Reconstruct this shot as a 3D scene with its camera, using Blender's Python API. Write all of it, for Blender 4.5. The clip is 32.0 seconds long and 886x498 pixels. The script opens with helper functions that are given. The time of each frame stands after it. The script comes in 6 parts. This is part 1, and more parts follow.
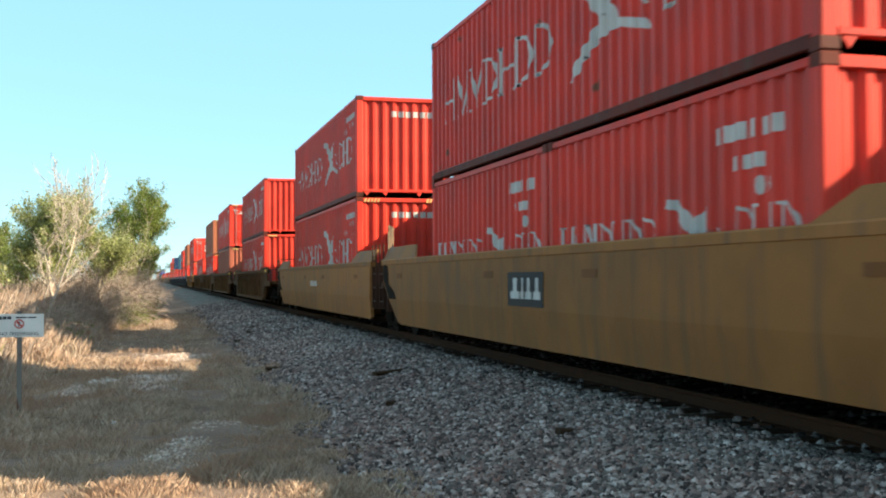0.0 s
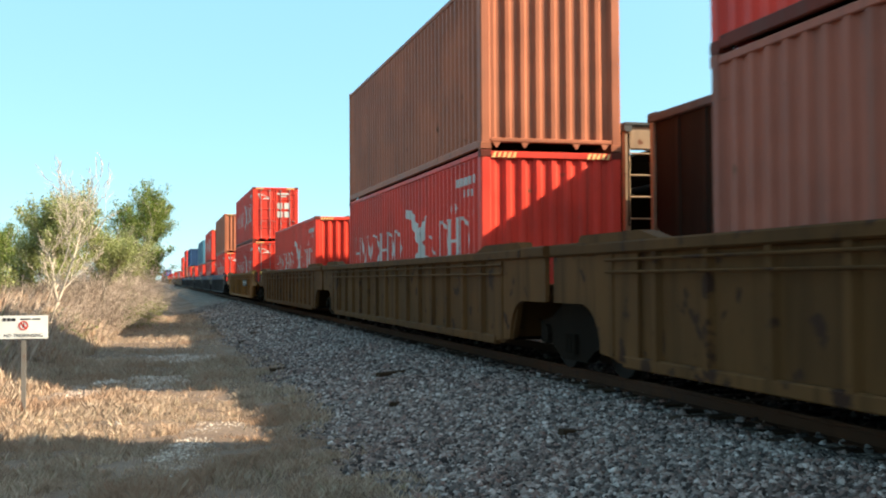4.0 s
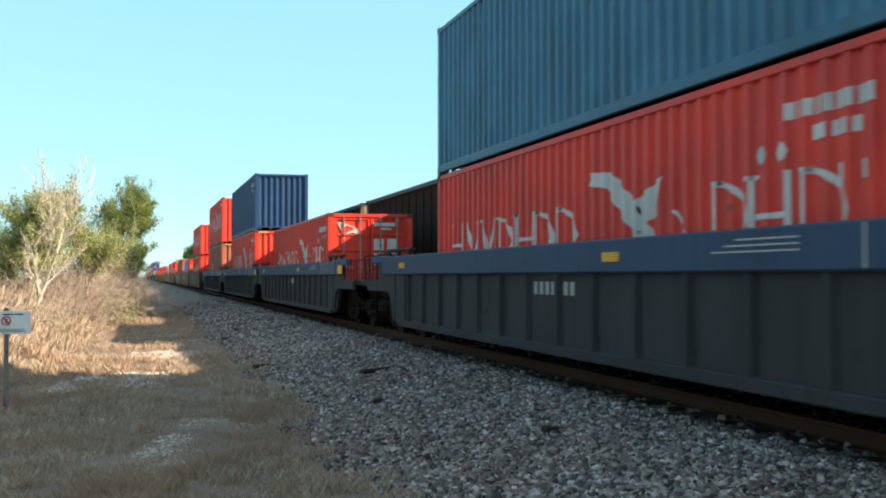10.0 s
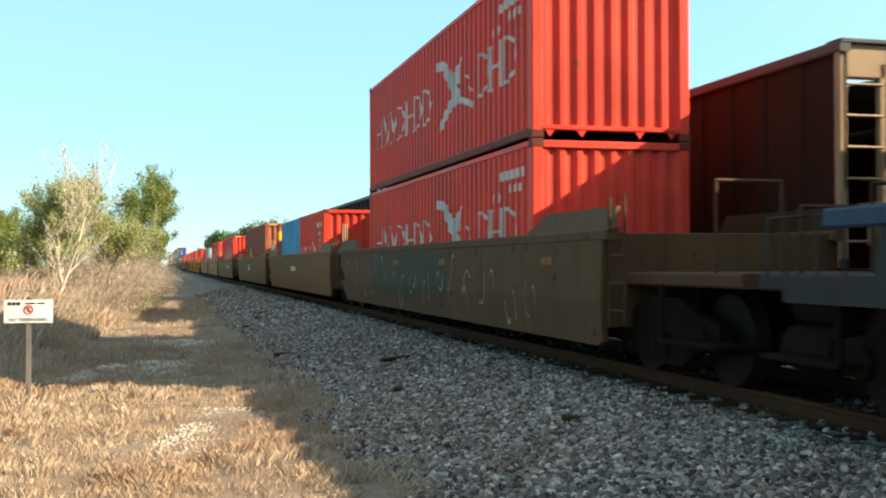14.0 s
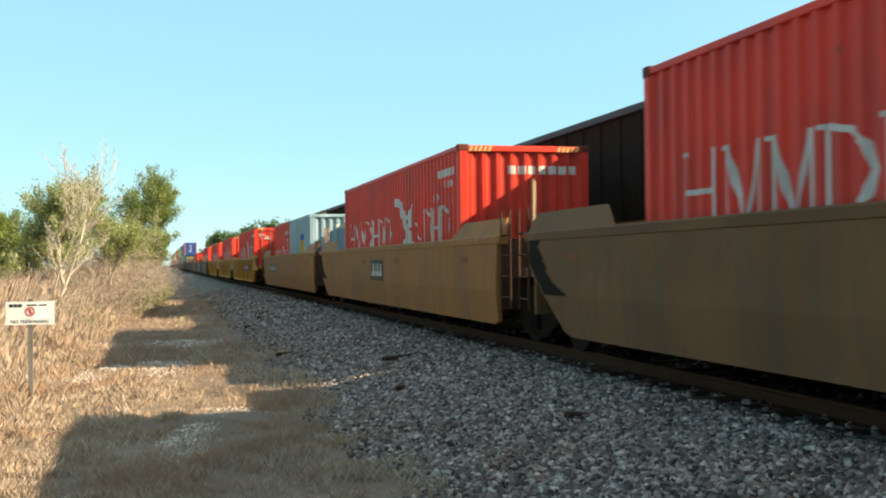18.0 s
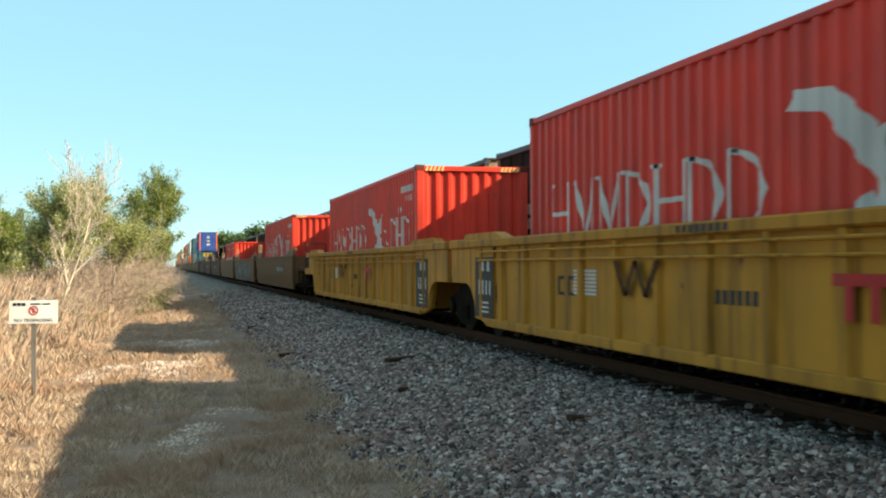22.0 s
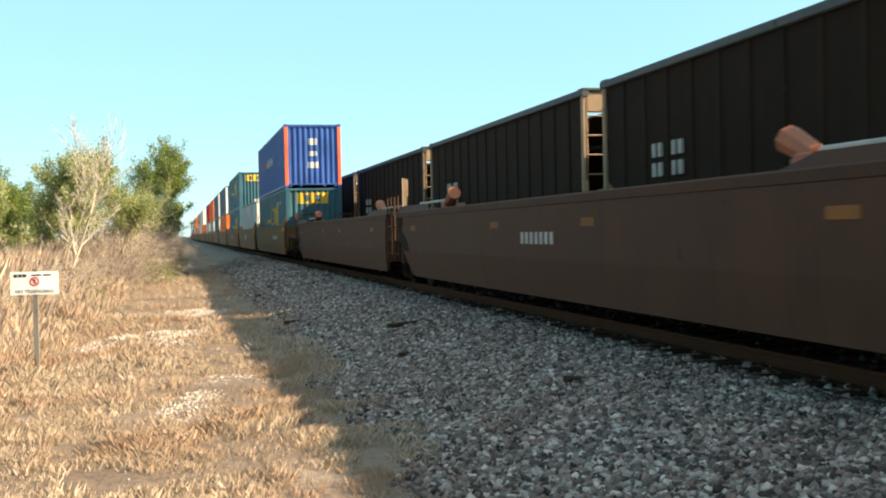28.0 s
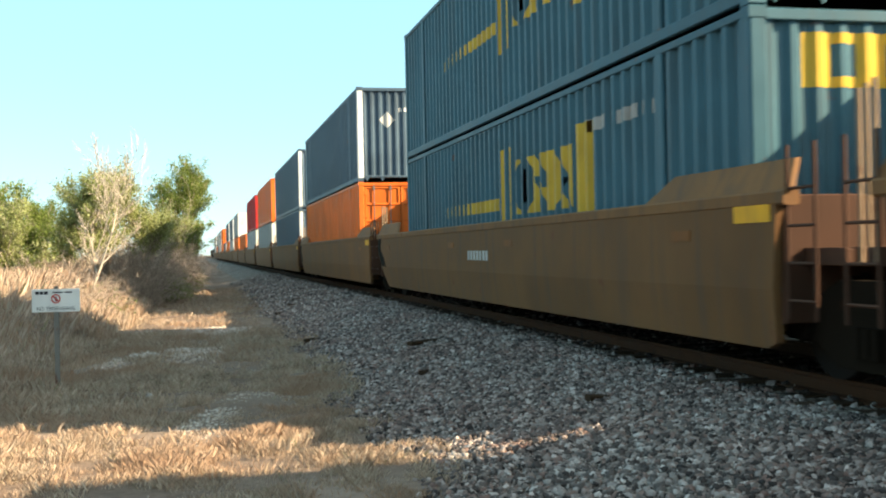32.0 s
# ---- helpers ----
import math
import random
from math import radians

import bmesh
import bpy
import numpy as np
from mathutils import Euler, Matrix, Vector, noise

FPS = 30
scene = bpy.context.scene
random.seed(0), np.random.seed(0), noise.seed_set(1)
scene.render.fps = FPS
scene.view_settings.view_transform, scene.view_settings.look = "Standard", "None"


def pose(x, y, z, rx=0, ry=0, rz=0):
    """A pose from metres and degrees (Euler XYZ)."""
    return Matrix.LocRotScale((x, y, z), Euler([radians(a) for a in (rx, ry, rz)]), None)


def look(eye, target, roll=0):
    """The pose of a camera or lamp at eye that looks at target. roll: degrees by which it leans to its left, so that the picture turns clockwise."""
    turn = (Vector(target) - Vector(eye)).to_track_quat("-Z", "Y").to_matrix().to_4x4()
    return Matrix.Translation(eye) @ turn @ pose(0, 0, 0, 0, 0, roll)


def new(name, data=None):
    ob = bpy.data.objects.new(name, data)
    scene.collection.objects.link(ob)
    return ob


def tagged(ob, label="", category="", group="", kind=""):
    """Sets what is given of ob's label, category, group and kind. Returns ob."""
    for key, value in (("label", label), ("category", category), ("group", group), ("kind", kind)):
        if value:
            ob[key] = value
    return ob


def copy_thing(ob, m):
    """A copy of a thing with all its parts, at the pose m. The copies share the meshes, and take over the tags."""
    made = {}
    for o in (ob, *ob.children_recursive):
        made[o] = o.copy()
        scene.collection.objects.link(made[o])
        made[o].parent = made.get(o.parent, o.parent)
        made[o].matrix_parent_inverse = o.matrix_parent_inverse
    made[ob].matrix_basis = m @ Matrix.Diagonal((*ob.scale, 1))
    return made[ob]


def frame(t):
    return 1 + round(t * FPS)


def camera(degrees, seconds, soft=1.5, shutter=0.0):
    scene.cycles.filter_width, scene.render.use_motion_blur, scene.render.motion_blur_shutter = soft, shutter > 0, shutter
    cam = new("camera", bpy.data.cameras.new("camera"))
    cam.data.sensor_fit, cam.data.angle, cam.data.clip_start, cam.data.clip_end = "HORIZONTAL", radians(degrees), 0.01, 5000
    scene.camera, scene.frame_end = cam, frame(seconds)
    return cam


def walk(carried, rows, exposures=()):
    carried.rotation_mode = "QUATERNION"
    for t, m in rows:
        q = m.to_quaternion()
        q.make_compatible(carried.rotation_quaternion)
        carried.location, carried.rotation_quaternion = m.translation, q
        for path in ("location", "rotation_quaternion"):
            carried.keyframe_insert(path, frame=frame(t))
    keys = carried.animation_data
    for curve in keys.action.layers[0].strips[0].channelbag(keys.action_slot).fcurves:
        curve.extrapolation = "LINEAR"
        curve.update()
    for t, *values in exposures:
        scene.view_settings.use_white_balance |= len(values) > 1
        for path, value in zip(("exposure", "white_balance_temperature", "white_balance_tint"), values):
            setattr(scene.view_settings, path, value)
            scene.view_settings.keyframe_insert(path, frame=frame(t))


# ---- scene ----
# ---- camera and path ----
cam = camera(44.37, 32.0, soft=2.0, shutter=0.12)
EXPO, SKY_STRENGTH, SUN_STRENGTH = 1.4, 0.108, 5.6
PATH = [
    (0.0, pose(-0.044, 0.008, 1.202, 91.538, 0.233, -15.073)),
    (0.5, pose(-0.034, 0.008, 1.211, 91.509, 0.202, -14.916)),
    (1.0, pose(-0.031, 0.009, 1.203, 91.537, 0.201, -14.991)),
    (1.5, pose(-0.033, -0.002, 1.205, 91.388, 0.390, -15.176)),
    (2.0, pose(-0.024, -0.003, 1.207, 91.435, 0.350, -15.314)),
    (2.5, pose(-0.030, -0.012, 1.206, 91.567, 0.393, -15.307)),
    (3.0, pose(-0.016, -0.010, 1.215, 91.531, 0.611, -14.962)),
    (3.5, pose(-0.036, -0.010, 1.208, 91.555, 0.394, -14.852)),
    (5.5, pose(-0.034, -0.014, 1.211, 91.582, 0.305, -14.863)),
    (6.0, pose(-0.039, -0.021, 1.201, 91.766, 0.395, -14.836)),
    (6.5, pose(-0.041, -0.018, 1.204, 91.767, 0.274, -14.849)),
    (7.0, pose(-0.040, -0.017, 1.202, 91.643, 0.233, -14.866)),
    (7.5, pose(-0.030, -0.017, 1.206, 91.350, 0.065, -15.103)),
    (8.0, pose(-0.050, -0.025, 1.205, 91.439, -0.171, -15.272)),
    (8.5, pose(-0.042, -0.025, 1.207, 91.645, -0.118, -15.069)),
    (9.0, pose(-0.049, -0.023, 1.208, 91.818, -0.191, -15.125)),
    (9.5, pose(-0.045, -0.027, 1.208, 91.698, 0.145, -15.444)),
    (10.0, pose(-0.047, -0.038, 1.207, 91.436, 0.023, -15.693)),
    (10.5, pose(-0.045, -0.036, 1.211, 91.066, 0.172, -15.630)),
    (11.0, pose(-0.043, -0.031, 1.203, 90.869, -0.020, -15.645)),
    (11.5, pose(-0.039, -0.035, 1.212, 90.845, -0.094, -15.646)),
    (12.0, pose(-0.042, -0.033, 1.201, 90.898, 0.150, -15.497)),
    (12.5, pose(-0.036, -0.030, 1.204, 90.641, 0.081, -15.156)),
    (13.0, pose(-0.038, -0.020, 1.214, 90.661, 0.141, -14.865)),
    (13.5, pose(-0.029, -0.010, 1.209, 90.697, 0.222, -14.551)),
    (14.0, pose(-0.031, -0.003, 1.213, 90.794, 0.145, -14.622)),
    (14.5, pose(-0.033, -0.012, 1.207, 90.640, 0.270, -14.672)),
    (15.0, pose(-0.023, -0.004, 1.205, 90.594, 0.552, -14.737)),
    (15.5, pose(-0.027, -0.000, 1.202, 90.688, 0.182, -14.632)),
    (17.5, pose(-0.027, 0.012, 1.212, 90.755, 0.910, -14.343)),
    (18.0, pose(-0.027, 0.007, 1.210, 90.710, 0.652, -14.549)),
    (18.5, pose(-0.033, 0.001, 1.202, 90.819, 0.320, -14.787)),
    (19.0, pose(-0.029, -0.002, 1.203, 90.818, 0.145, -14.766)),
    (19.5, pose(-0.028, -0.007, 1.206, 90.638, 0.523, -14.627)),
    (20.0, pose(-0.025, -0.004, 1.202, 90.491, 0.744, -14.398)),
    (20.5, pose(-0.016, 0.003, 1.215, 90.407, 0.412, -14.518)),
    (21.0, pose(-0.019, 0.002, 1.205, 90.511, 0.241, -14.786)),
    (21.5, pose(-0.026, 0.006, 1.207, 90.656, 0.087, -14.659)),
    (22.0, pose(-0.028, 0.005, 1.207, 90.824, 0.231, -14.375)),
    (22.5, pose(-0.029, 0.011, 1.209, 90.887, 0.544, -14.187)),
    (23.0, pose(-0.026, 0.017, 1.205, 90.900, 0.711, -14.118)),
    (23.5, pose(-0.028, 0.021, 1.207, 90.891, 0.667, -14.011)),
    (24.0, pose(-0.022, 0.030, 1.205, 90.708, 0.310, -14.137)),
    (24.5, pose(-0.017, 0.031, 1.208, 90.548, 0.597, -14.362)),
    (25.0, pose(-0.018, 0.030, 1.206, 90.204, 0.424, -14.645)),
    (25.5, pose(0.001, 0.016, 1.203, 89.882, 1.019, -15.016)),
    (27.5, pose(0.150, -0.006, 1.173, 89.100, 0.385, -14.576)),
    (28.0, pose(0.149, 0.006, 1.177, 89.056, 1.219, -13.736)),
    (28.5, pose(0.164, 0.025, 1.179, 89.198, 0.917, -13.309)),
    (29.0, pose(0.155, 0.038, 1.172, 89.614, 0.903, -13.241)),
    (29.5, pose(0.140, 0.032, 1.168, 89.943, 1.058, -12.993)),
    (30.0, pose(0.117, 0.002, 1.173, 90.147, 1.291, -12.916)),
    (30.5, pose(0.138, 0.033, 1.167, 90.173, 1.178, -12.795)),
    (31.0, pose(0.138, 0.045, 1.157, 90.283, 1.224, -12.720)),
    (31.5, pose(0.143, 0.046, 1.167, 90.182, 1.393, -12.841)),
    (32.0, pose(0.145, 0.048, 1.163, 90.057, 1.200, -12.723)),
]

# seconds, stops, kelvin, tint: the picture starts a little cooler
EXPOSED = [(0.0, 0.04, 7250, 3.0), (4.0, 0.02, 7200, 3.0), (6.0, -0.06, 7050, 3.0), (8.0, 0.04, 7150, 3.0), (11.0, 0.04, 7350, 2.0), (12.2, 0.22, 7650, 1.0), (13.2, 0.22, 7700, 0.0), (14.5, 0.0, 7750, 0.0), (18.0, -0.1, 7800, 0.0), (24.0, -0.08, 7800, 0.0), (28.0, 0.05, 7800, 1.0), (30.0, 0.12, 7850, 2.0), (31.0, 0.12, 7850, 2.0), (32.0, 0.25, 7900, 2.0)]
walk(cam, PATH, exposures=[(t, EXPO + d, k, tint) for t, d, k, tint in EXPOSED])

# ---- world and sun ----
SUN_TO = Vector((1.0, -0.44, 0.628)).normalized()
world = bpy.data.worlds.new("sky")
scene.world = world
world.use_nodes = True
wn, wl = world.node_tree.nodes, world.node_tree.links
sky = wn.new("ShaderNodeTexSky")
sky.sky_type = "NISHITA"
sky.sun_disc = False
sky.sun_elevation = math.asin(SUN_TO.z)
sky.sun_rotation = math.atan2(SUN_TO.x, SUN_TO.y)
sky.air_density, sky.dust_density, sky.ozone_density = 0.9, 0.0, 4.0
haze = wn.new("ShaderNodeMix")   # thin even haze over the clear sky
haze.data_type = "RGBA"
haze.inputs[0].default_value = 0.72
haze.inputs[7].default_value = (1.45, 3.1, 4.45, 1.0)
wl.new(sky.outputs["Color"], haze.inputs[6])
# scattered thin white cloud, from a hand above the trees to overhead: out of view, added to warm the light in the shade
where, up, puff, cover, veil, unseen_cloud = (wn.new("ShaderNode" + k) for k in ("TexCoord", "SeparateXYZ", "TexNoise", "MapRange", "Math", "Mix"))
wl.new(where.outputs["Generated"], up.inputs[0])
wl.new(where.outputs["Generated"], puff.inputs["Vector"])
puff.inputs["Scale"].default_value, puff.inputs["Detail"].default_value = 2.6, 6.0
rise = wn.new("ShaderNodeMapRange")
rise.inputs[1].default_value, rise.inputs[2].default_value = 0.26, 0.6
wl.new(up.outputs[2], rise.inputs[0])
cover.inputs[1].default_value, cover.inputs[2].default_value, cover.inputs[4].default_value = 0.47, 0.66, 0.55
wl.new(puff.outputs["Fac"], cover.inputs[0])
veil.operation = "MULTIPLY"
wl.new(rise.outputs[0], veil.inputs[0])
wl.new(cover.outputs[0], veil.inputs[1])
unseen_cloud.data_type = "RGBA"
unseen_cloud.inputs[7].default_value = (4.0, 3.6, 3.8, 1.0)
wl.new(veil.outputs[0], unseen_cloud.inputs[0])
wl.new(haze.outputs[2], unseen_cloud.inputs[6])
# the sky brightens towards the sun
toward, lobe, bright, glare = (wn.new("ShaderNode" + k) for k in ("VectorMath", "Math", "VectorMath", "VectorMath"))
toward.operation, lobe.operation, bright.operation, glare.operation = "DOT_PRODUCT", "POWER", "SCALE", "ADD"
toward.inputs[1].default_value = SUN_TO
wl.new(where.outputs["Generated"], toward.inputs[0])
ahead = wn.new("ShaderNodeMath")
ahead.operation, ahead.inputs[1].default_value = "MAXIMUM", 0.0
wl.new(toward.outputs["Value"], ahead.inputs[0])
wl.new(ahead.outputs[0], lobe.inputs[0])
lobe.inputs[1].default_value = 2.2
bright.inputs[0].default_value = (3.6, 3.2, 3.0)
wl.new(lobe.outputs[0], bright.inputs["Scale"])
wl.new(unseen_cloud.outputs[2], glare.inputs[0])
wl.new(bright.outputs[0], glare.inputs[1])
wl.new(glare.outputs[0], wn["Background"].inputs["Color"])
wn["Background"].inputs["Strength"].default_value = SKY_STRENGTH
sun = new("sun", bpy.data.lights.new("sun", "SUN"))
sun.data.energy, sun.data.angle, sun.data.color = SUN_STRENGTH, radians(0.55), (1.0, 0.85, 0.7)
sun.matrix_world = look((0, 0, 60), Vector((0, 0, 60)) - SUN_TO)


# ---- materials ----
def shader(name, rough=0.6, metal=0.0):
    m = bpy.data.materials.new(name)
    m.use_nodes = True
    n, l = m.node_tree.nodes, m.node_tree.links
    b = n["Principled BSDF"]
    b.inputs["Roughness"].default_value, b.inputs["Metallic"].default_value = rough, metal
    return m, n, l, b


def noise_node(n, l, scale, detail=4.0, stretch=(1, 1, 1), shift=True, coord="Object"):
    tc, mp, no = n.new("ShaderNodeTexCoord"), n.new("ShaderNodeMapping"), n.new("ShaderNodeTexNoise")
    mp.inputs["Scale"].default_value = stretch
    l.new(tc.outputs[coord], mp.inputs["Vector"])
    src = mp.outputs["Vector"]
    if shift:
        oi, mul, add = n.new("ShaderNodeObjectInfo"), n.new("ShaderNodeMath"), n.new("ShaderNodeVectorMath")
        mul.operation, mul.inputs[1].default_value = "MULTIPLY", 57.0
        l.new(oi.outputs["Random"], mul.inputs[0])
        l.new(src, add.inputs[0])
        l.new(mul.outputs[0], add.inputs[1])
        src = add.outputs[0]
    l.new(src, no.inputs["Vector"])
    no.inputs["Scale"].default_value, no.inputs["Detail"].default_value = scale, detail
    return no.outputs["Fac"]


def ramp(n, l, fac, stops):
    r = n.new("ShaderNodeValToRGB")
    while len(r.color_ramp.elements) < len(stops):
        r.color_ramp.elements.new(0.5)
    for e, (p, c) in zip(r.color_ramp.elements, stops):
        e.position, e.color = p, (*c, 1)
    l.new(fac, r.inputs[0])
    return r.outputs[0]


def mix(n, l, fac, a, b, mode="MIX"):
    m = n.new("ShaderNodeMix")
    m.data_type, m.blend_type = "RGBA", mode
    for sock, v in ((m.inputs[0], fac), (m.inputs[6], a), (m.inputs[7], b)):
        if isinstance(v, (float, int)):
            sock.default_value = v
        elif isinstance(v, tuple):
            sock.default_value = (*v, 1)
        else:
            l.new(v, sock)
    return m.outputs[2]


def bump(n, l, b, fac, strength=0.3, dist=0.01):
    bu = n.new("ShaderNodeBump")
    bu.inputs["Strength"].default_value, bu.inputs["Distance"].default_value = strength, dist
    l.new(fac, bu.inputs["Height"])
    l.new(bu.outputs[0], b.inputs["Normal"])


GREY = lambda v: (v, v, v)


def paint(name, col, rough=0.5, dirt=0.35, rust=0.0, dirt_col=(0.07, 0.055, 0.045), metal=0.0, fade=0.15, spec=0.14):
    """Weathered paint: fading per piece, streaks that run down, rust patches, fine orange-peel relief."""
    m, n, l, b = shader(name, rough, metal)
    b.inputs["Specular IOR Level"].default_value = spec
    if max(col) < 0.13:
        dirt_col = tuple(c * 0.5 for c in col)
    oi = n.new("ShaderNodeObjectInfo")
    pale = tuple(min(1, c * (1 + 0.6 * fade) + 0.06 * fade * max(col)) for c in col)
    dark = tuple(c * (1 - fade) for c in col)
    base = mix(n, l, oi.outputs["Random"], dark, pale)
    big = noise_node(n, l, 0.9, 5)
    base = mix(n, l, 0.5, base, ramp(n, l, big, [(0.32, GREY(0.42)), (0.62, GREY(1.0))]), "MULTIPLY")
    streak = ramp(n, l, noise_node(n, l, 5.0, 5, (1, 1, 0.08)), [(0.5, GREY(0)), (0.75, GREY(1))])
    sc = n.new("ShaderNodeMath")
    sc.operation, sc.inputs[1].default_value = "MULTIPLY", dirt
    l.new(streak, sc.inputs[0])
    base = mix(n, l, sc.outputs[0], base, dirt_col)
    if rust:
        rs = ramp(n, l, noise_node(n, l, 3.2, 8), [(0.72 - rust, GREY(0)), (0.78 - rust, GREY(1))])
        base = mix(n, l, rs, base, (0.13, 0.05, 0.025) if max(col) > 0.13 else (0.035, 0.016, 0.01))
    l.new(base, b.inputs["Base Color"])
    fine = noise_node(n, l, 60, 3)
    rr = n.new("ShaderNodeMapRange")
    rr.inputs[3].default_value, rr.inputs[4].default_value = rough - 0.12, rough + 0.2
    l.new(big, rr.inputs[0])
    l.new(rr.outputs[0], b.inputs["Roughness"])
    bump(n, l, b, fine, 0.12, 0.004)
    return m


RED = paint("red_paint", (0.65, 0.043, 0.026), 0.46, 0.34, 0.03, fade=0.12, spec=0.2)
RED_WORN = paint("worn_red_paint", (0.45, 0.025, 0.025), 0.5, 0.5, 0.08)
BROWN = paint("brown_paint", (0.33, 0.098, 0.062), 0.5, 0.4, 0.05)
RUSTBROWN = paint("orange_brown_paint", (0.35, 0.115, 0.062), 0.5, 0.35, 0.04)
TEAL = paint("grey_blue_paint", (0.05, 0.155, 0.23), 0.42, 0.4, 0.03)
PALEBLUE = paint("pale_grey_blue_paint", (0.28, 0.4, 0.45), 0.42, 0.3, 0.02)
NAVY = paint("navy_paint", (0.02, 0.055, 0.13), 0.45, 0.3, 0.02)
LIGHTBLUE = paint("light_blue_paint", (0.05, 0.3, 0.52), 0.45, 0.3, 0.02)
WHITEBOX = paint("off_white_paint", (0.76, 0.75, 0.7), 0.45, 0.25, 0.02)
TEALBLUE = paint("dark_teal_paint", (0.036, 0.108, 0.142), 0.45, 0.3, 0.02, spec=0.2)
ROYAL = paint("royal_blue_paint", (0.035, 0.09, 0.3), 0.42, 0.25, 0.01)
ORANGE = paint("orange_paint", (0.75, 0.16, 0.03), 0.42, 0.25, 0.01)
SALMON = paint("orange_red_paint", (0.75, 0.15, 0.08), 0.42, 0.2, 0.01)
SLATE = paint("slate_blue_paint", (0.07, 0.11, 0.15), 0.42, 0.25, 0.01)
WHITE = paint("white_paint", (0.72, 0.72, 0.7), 0.5, 0.25, 0.0, fade=0.05)
TAN = paint("tan_car_paint", (0.28, 0.117, 0.035), 0.6, 0.5, 0.03)
DUSTYTAN = paint("dusty_brown_tan_car_paint", (0.185, 0.09, 0.038), 0.65, 0.6, 0.05, spec=0.1)
SOOTYTAN = paint("sooty_tan_car_paint", (0.1, 0.056, 0.03), 0.65, 0.7, 0.08, spec=0.08)
DULLTAN = paint("grimy_tan_car_paint", (0.15, 0.078, 0.036), 0.65, 0.6, 0.05, spec=0.1)
YELLOW = paint("yellow_car_paint", (0.43, 0.185, 0.022), 0.6, 0.8, 0.05, dirt_col=(0.05, 0.03, 0.012))
OLDYELLOW = paint("grimy_yellow_car_paint", (0.24, 0.098, 0.022), 0.65, 0.85, 0.07, dirt_col=(0.03, 0.018, 0.01), spec=0.1)
CARBROWN = paint("brown_car_paint", (0.07, 0.033, 0.021), 0.65, 0.5, 0.04, spec=0.1)
CARBLUE = paint("blue_car_paint", (0.036, 0.062, 0.105), 0.6, 0.4, 0.02, spec=0.12)
CARDARK = paint("sooty_car_steel", (0.042, 0.04, 0.04), 0.7, 0.6, 0.03, spec=0.1)
BLACKSTEEL = paint("grimy_black_steel", (0.014, 0.01, 0.007), 0.85, 0.4, 0.05, spec=0.03)
STEEL = paint("worn_steel", (0.3, 0.28, 0.26), 0.4, 0.4, 0.03, metal=0.7)
HOPPER = paint("sooty_brown_hopper_paint", (0.026, 0.016, 0.011), 0.7, 0.4, 0.05, spec=0.04)
HOPPER_RIM = paint("grey_hopper_rim", (0.07, 0.07, 0.07), 0.5, 0.4, 0.05, spec=0.12)
BUFF = paint("buff_hopper_frame_paint", (0.31, 0.21, 0.135), 0.55, 0.5, 0.06)
PLATE = paint("black_plate", (0.03, 0.03, 0.032), 0.5, 0.25, spec=0.12)
STICKER = paint("yellow_sticker", (0.72, 0.34, 0.02), 0.5, 0.25)
STRIPGREY = paint("grey_strip_paint", (0.36, 0.37, 0.36), 0.5, 0.35, 0.02)
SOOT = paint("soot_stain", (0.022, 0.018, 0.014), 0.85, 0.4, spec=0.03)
HAZARD = paint("pale_yellow_stripe_paint", (0.68, 0.5, 0.2), 0.5, 0.25)
LOGOYELLOW = paint("yellow_lettering_paint", (0.6, 0.37, 0.05), 0.5, 0.3)
LOGOWHITE = paint("white_marking_paint", (0.52, 0.5, 0.47), 0.5, 0.3, fade=0.05)
PALEGREY = paint("faded_marking_paint", (0.4, 0.37, 0.34), 0.55, 0.3)
# darker red for the bottom rails and corner castings of red containers
DARKRED = paint("dark_red_rail_paint", (0.13, 0.026, 0.016), 0.6, 0.6, 0.1)
WEATHERED = paint("weathered_rail_paint", (0.2, 0.155, 0.12), 0.6, 0.6, 0.1)
BLUESPRAY = paint("teal_blue_spray_paint", (0.025, 0.055, 0.07), 0.6, 0.5)
SOOTYYELLOW = paint("sooty_yellow_car_paint", (0.1, 0.045, 0.016), 0.7, 0.95, 0.12, dirt_col=(0.025, 0.016, 0.01), spec=0.06)
DULLTAG = paint("faded_orange_reflector", (0.2, 0.075, 0.02), 0.6, 0.4)
REDTAG = paint("red_tag_paint", (0.6, 0.05, 0.03), 0.5, 0.25)
GRAFFITI = paint("dark_green_graffiti_paint", (0.03, 0.036, 0.026), 0.6, 0.4)


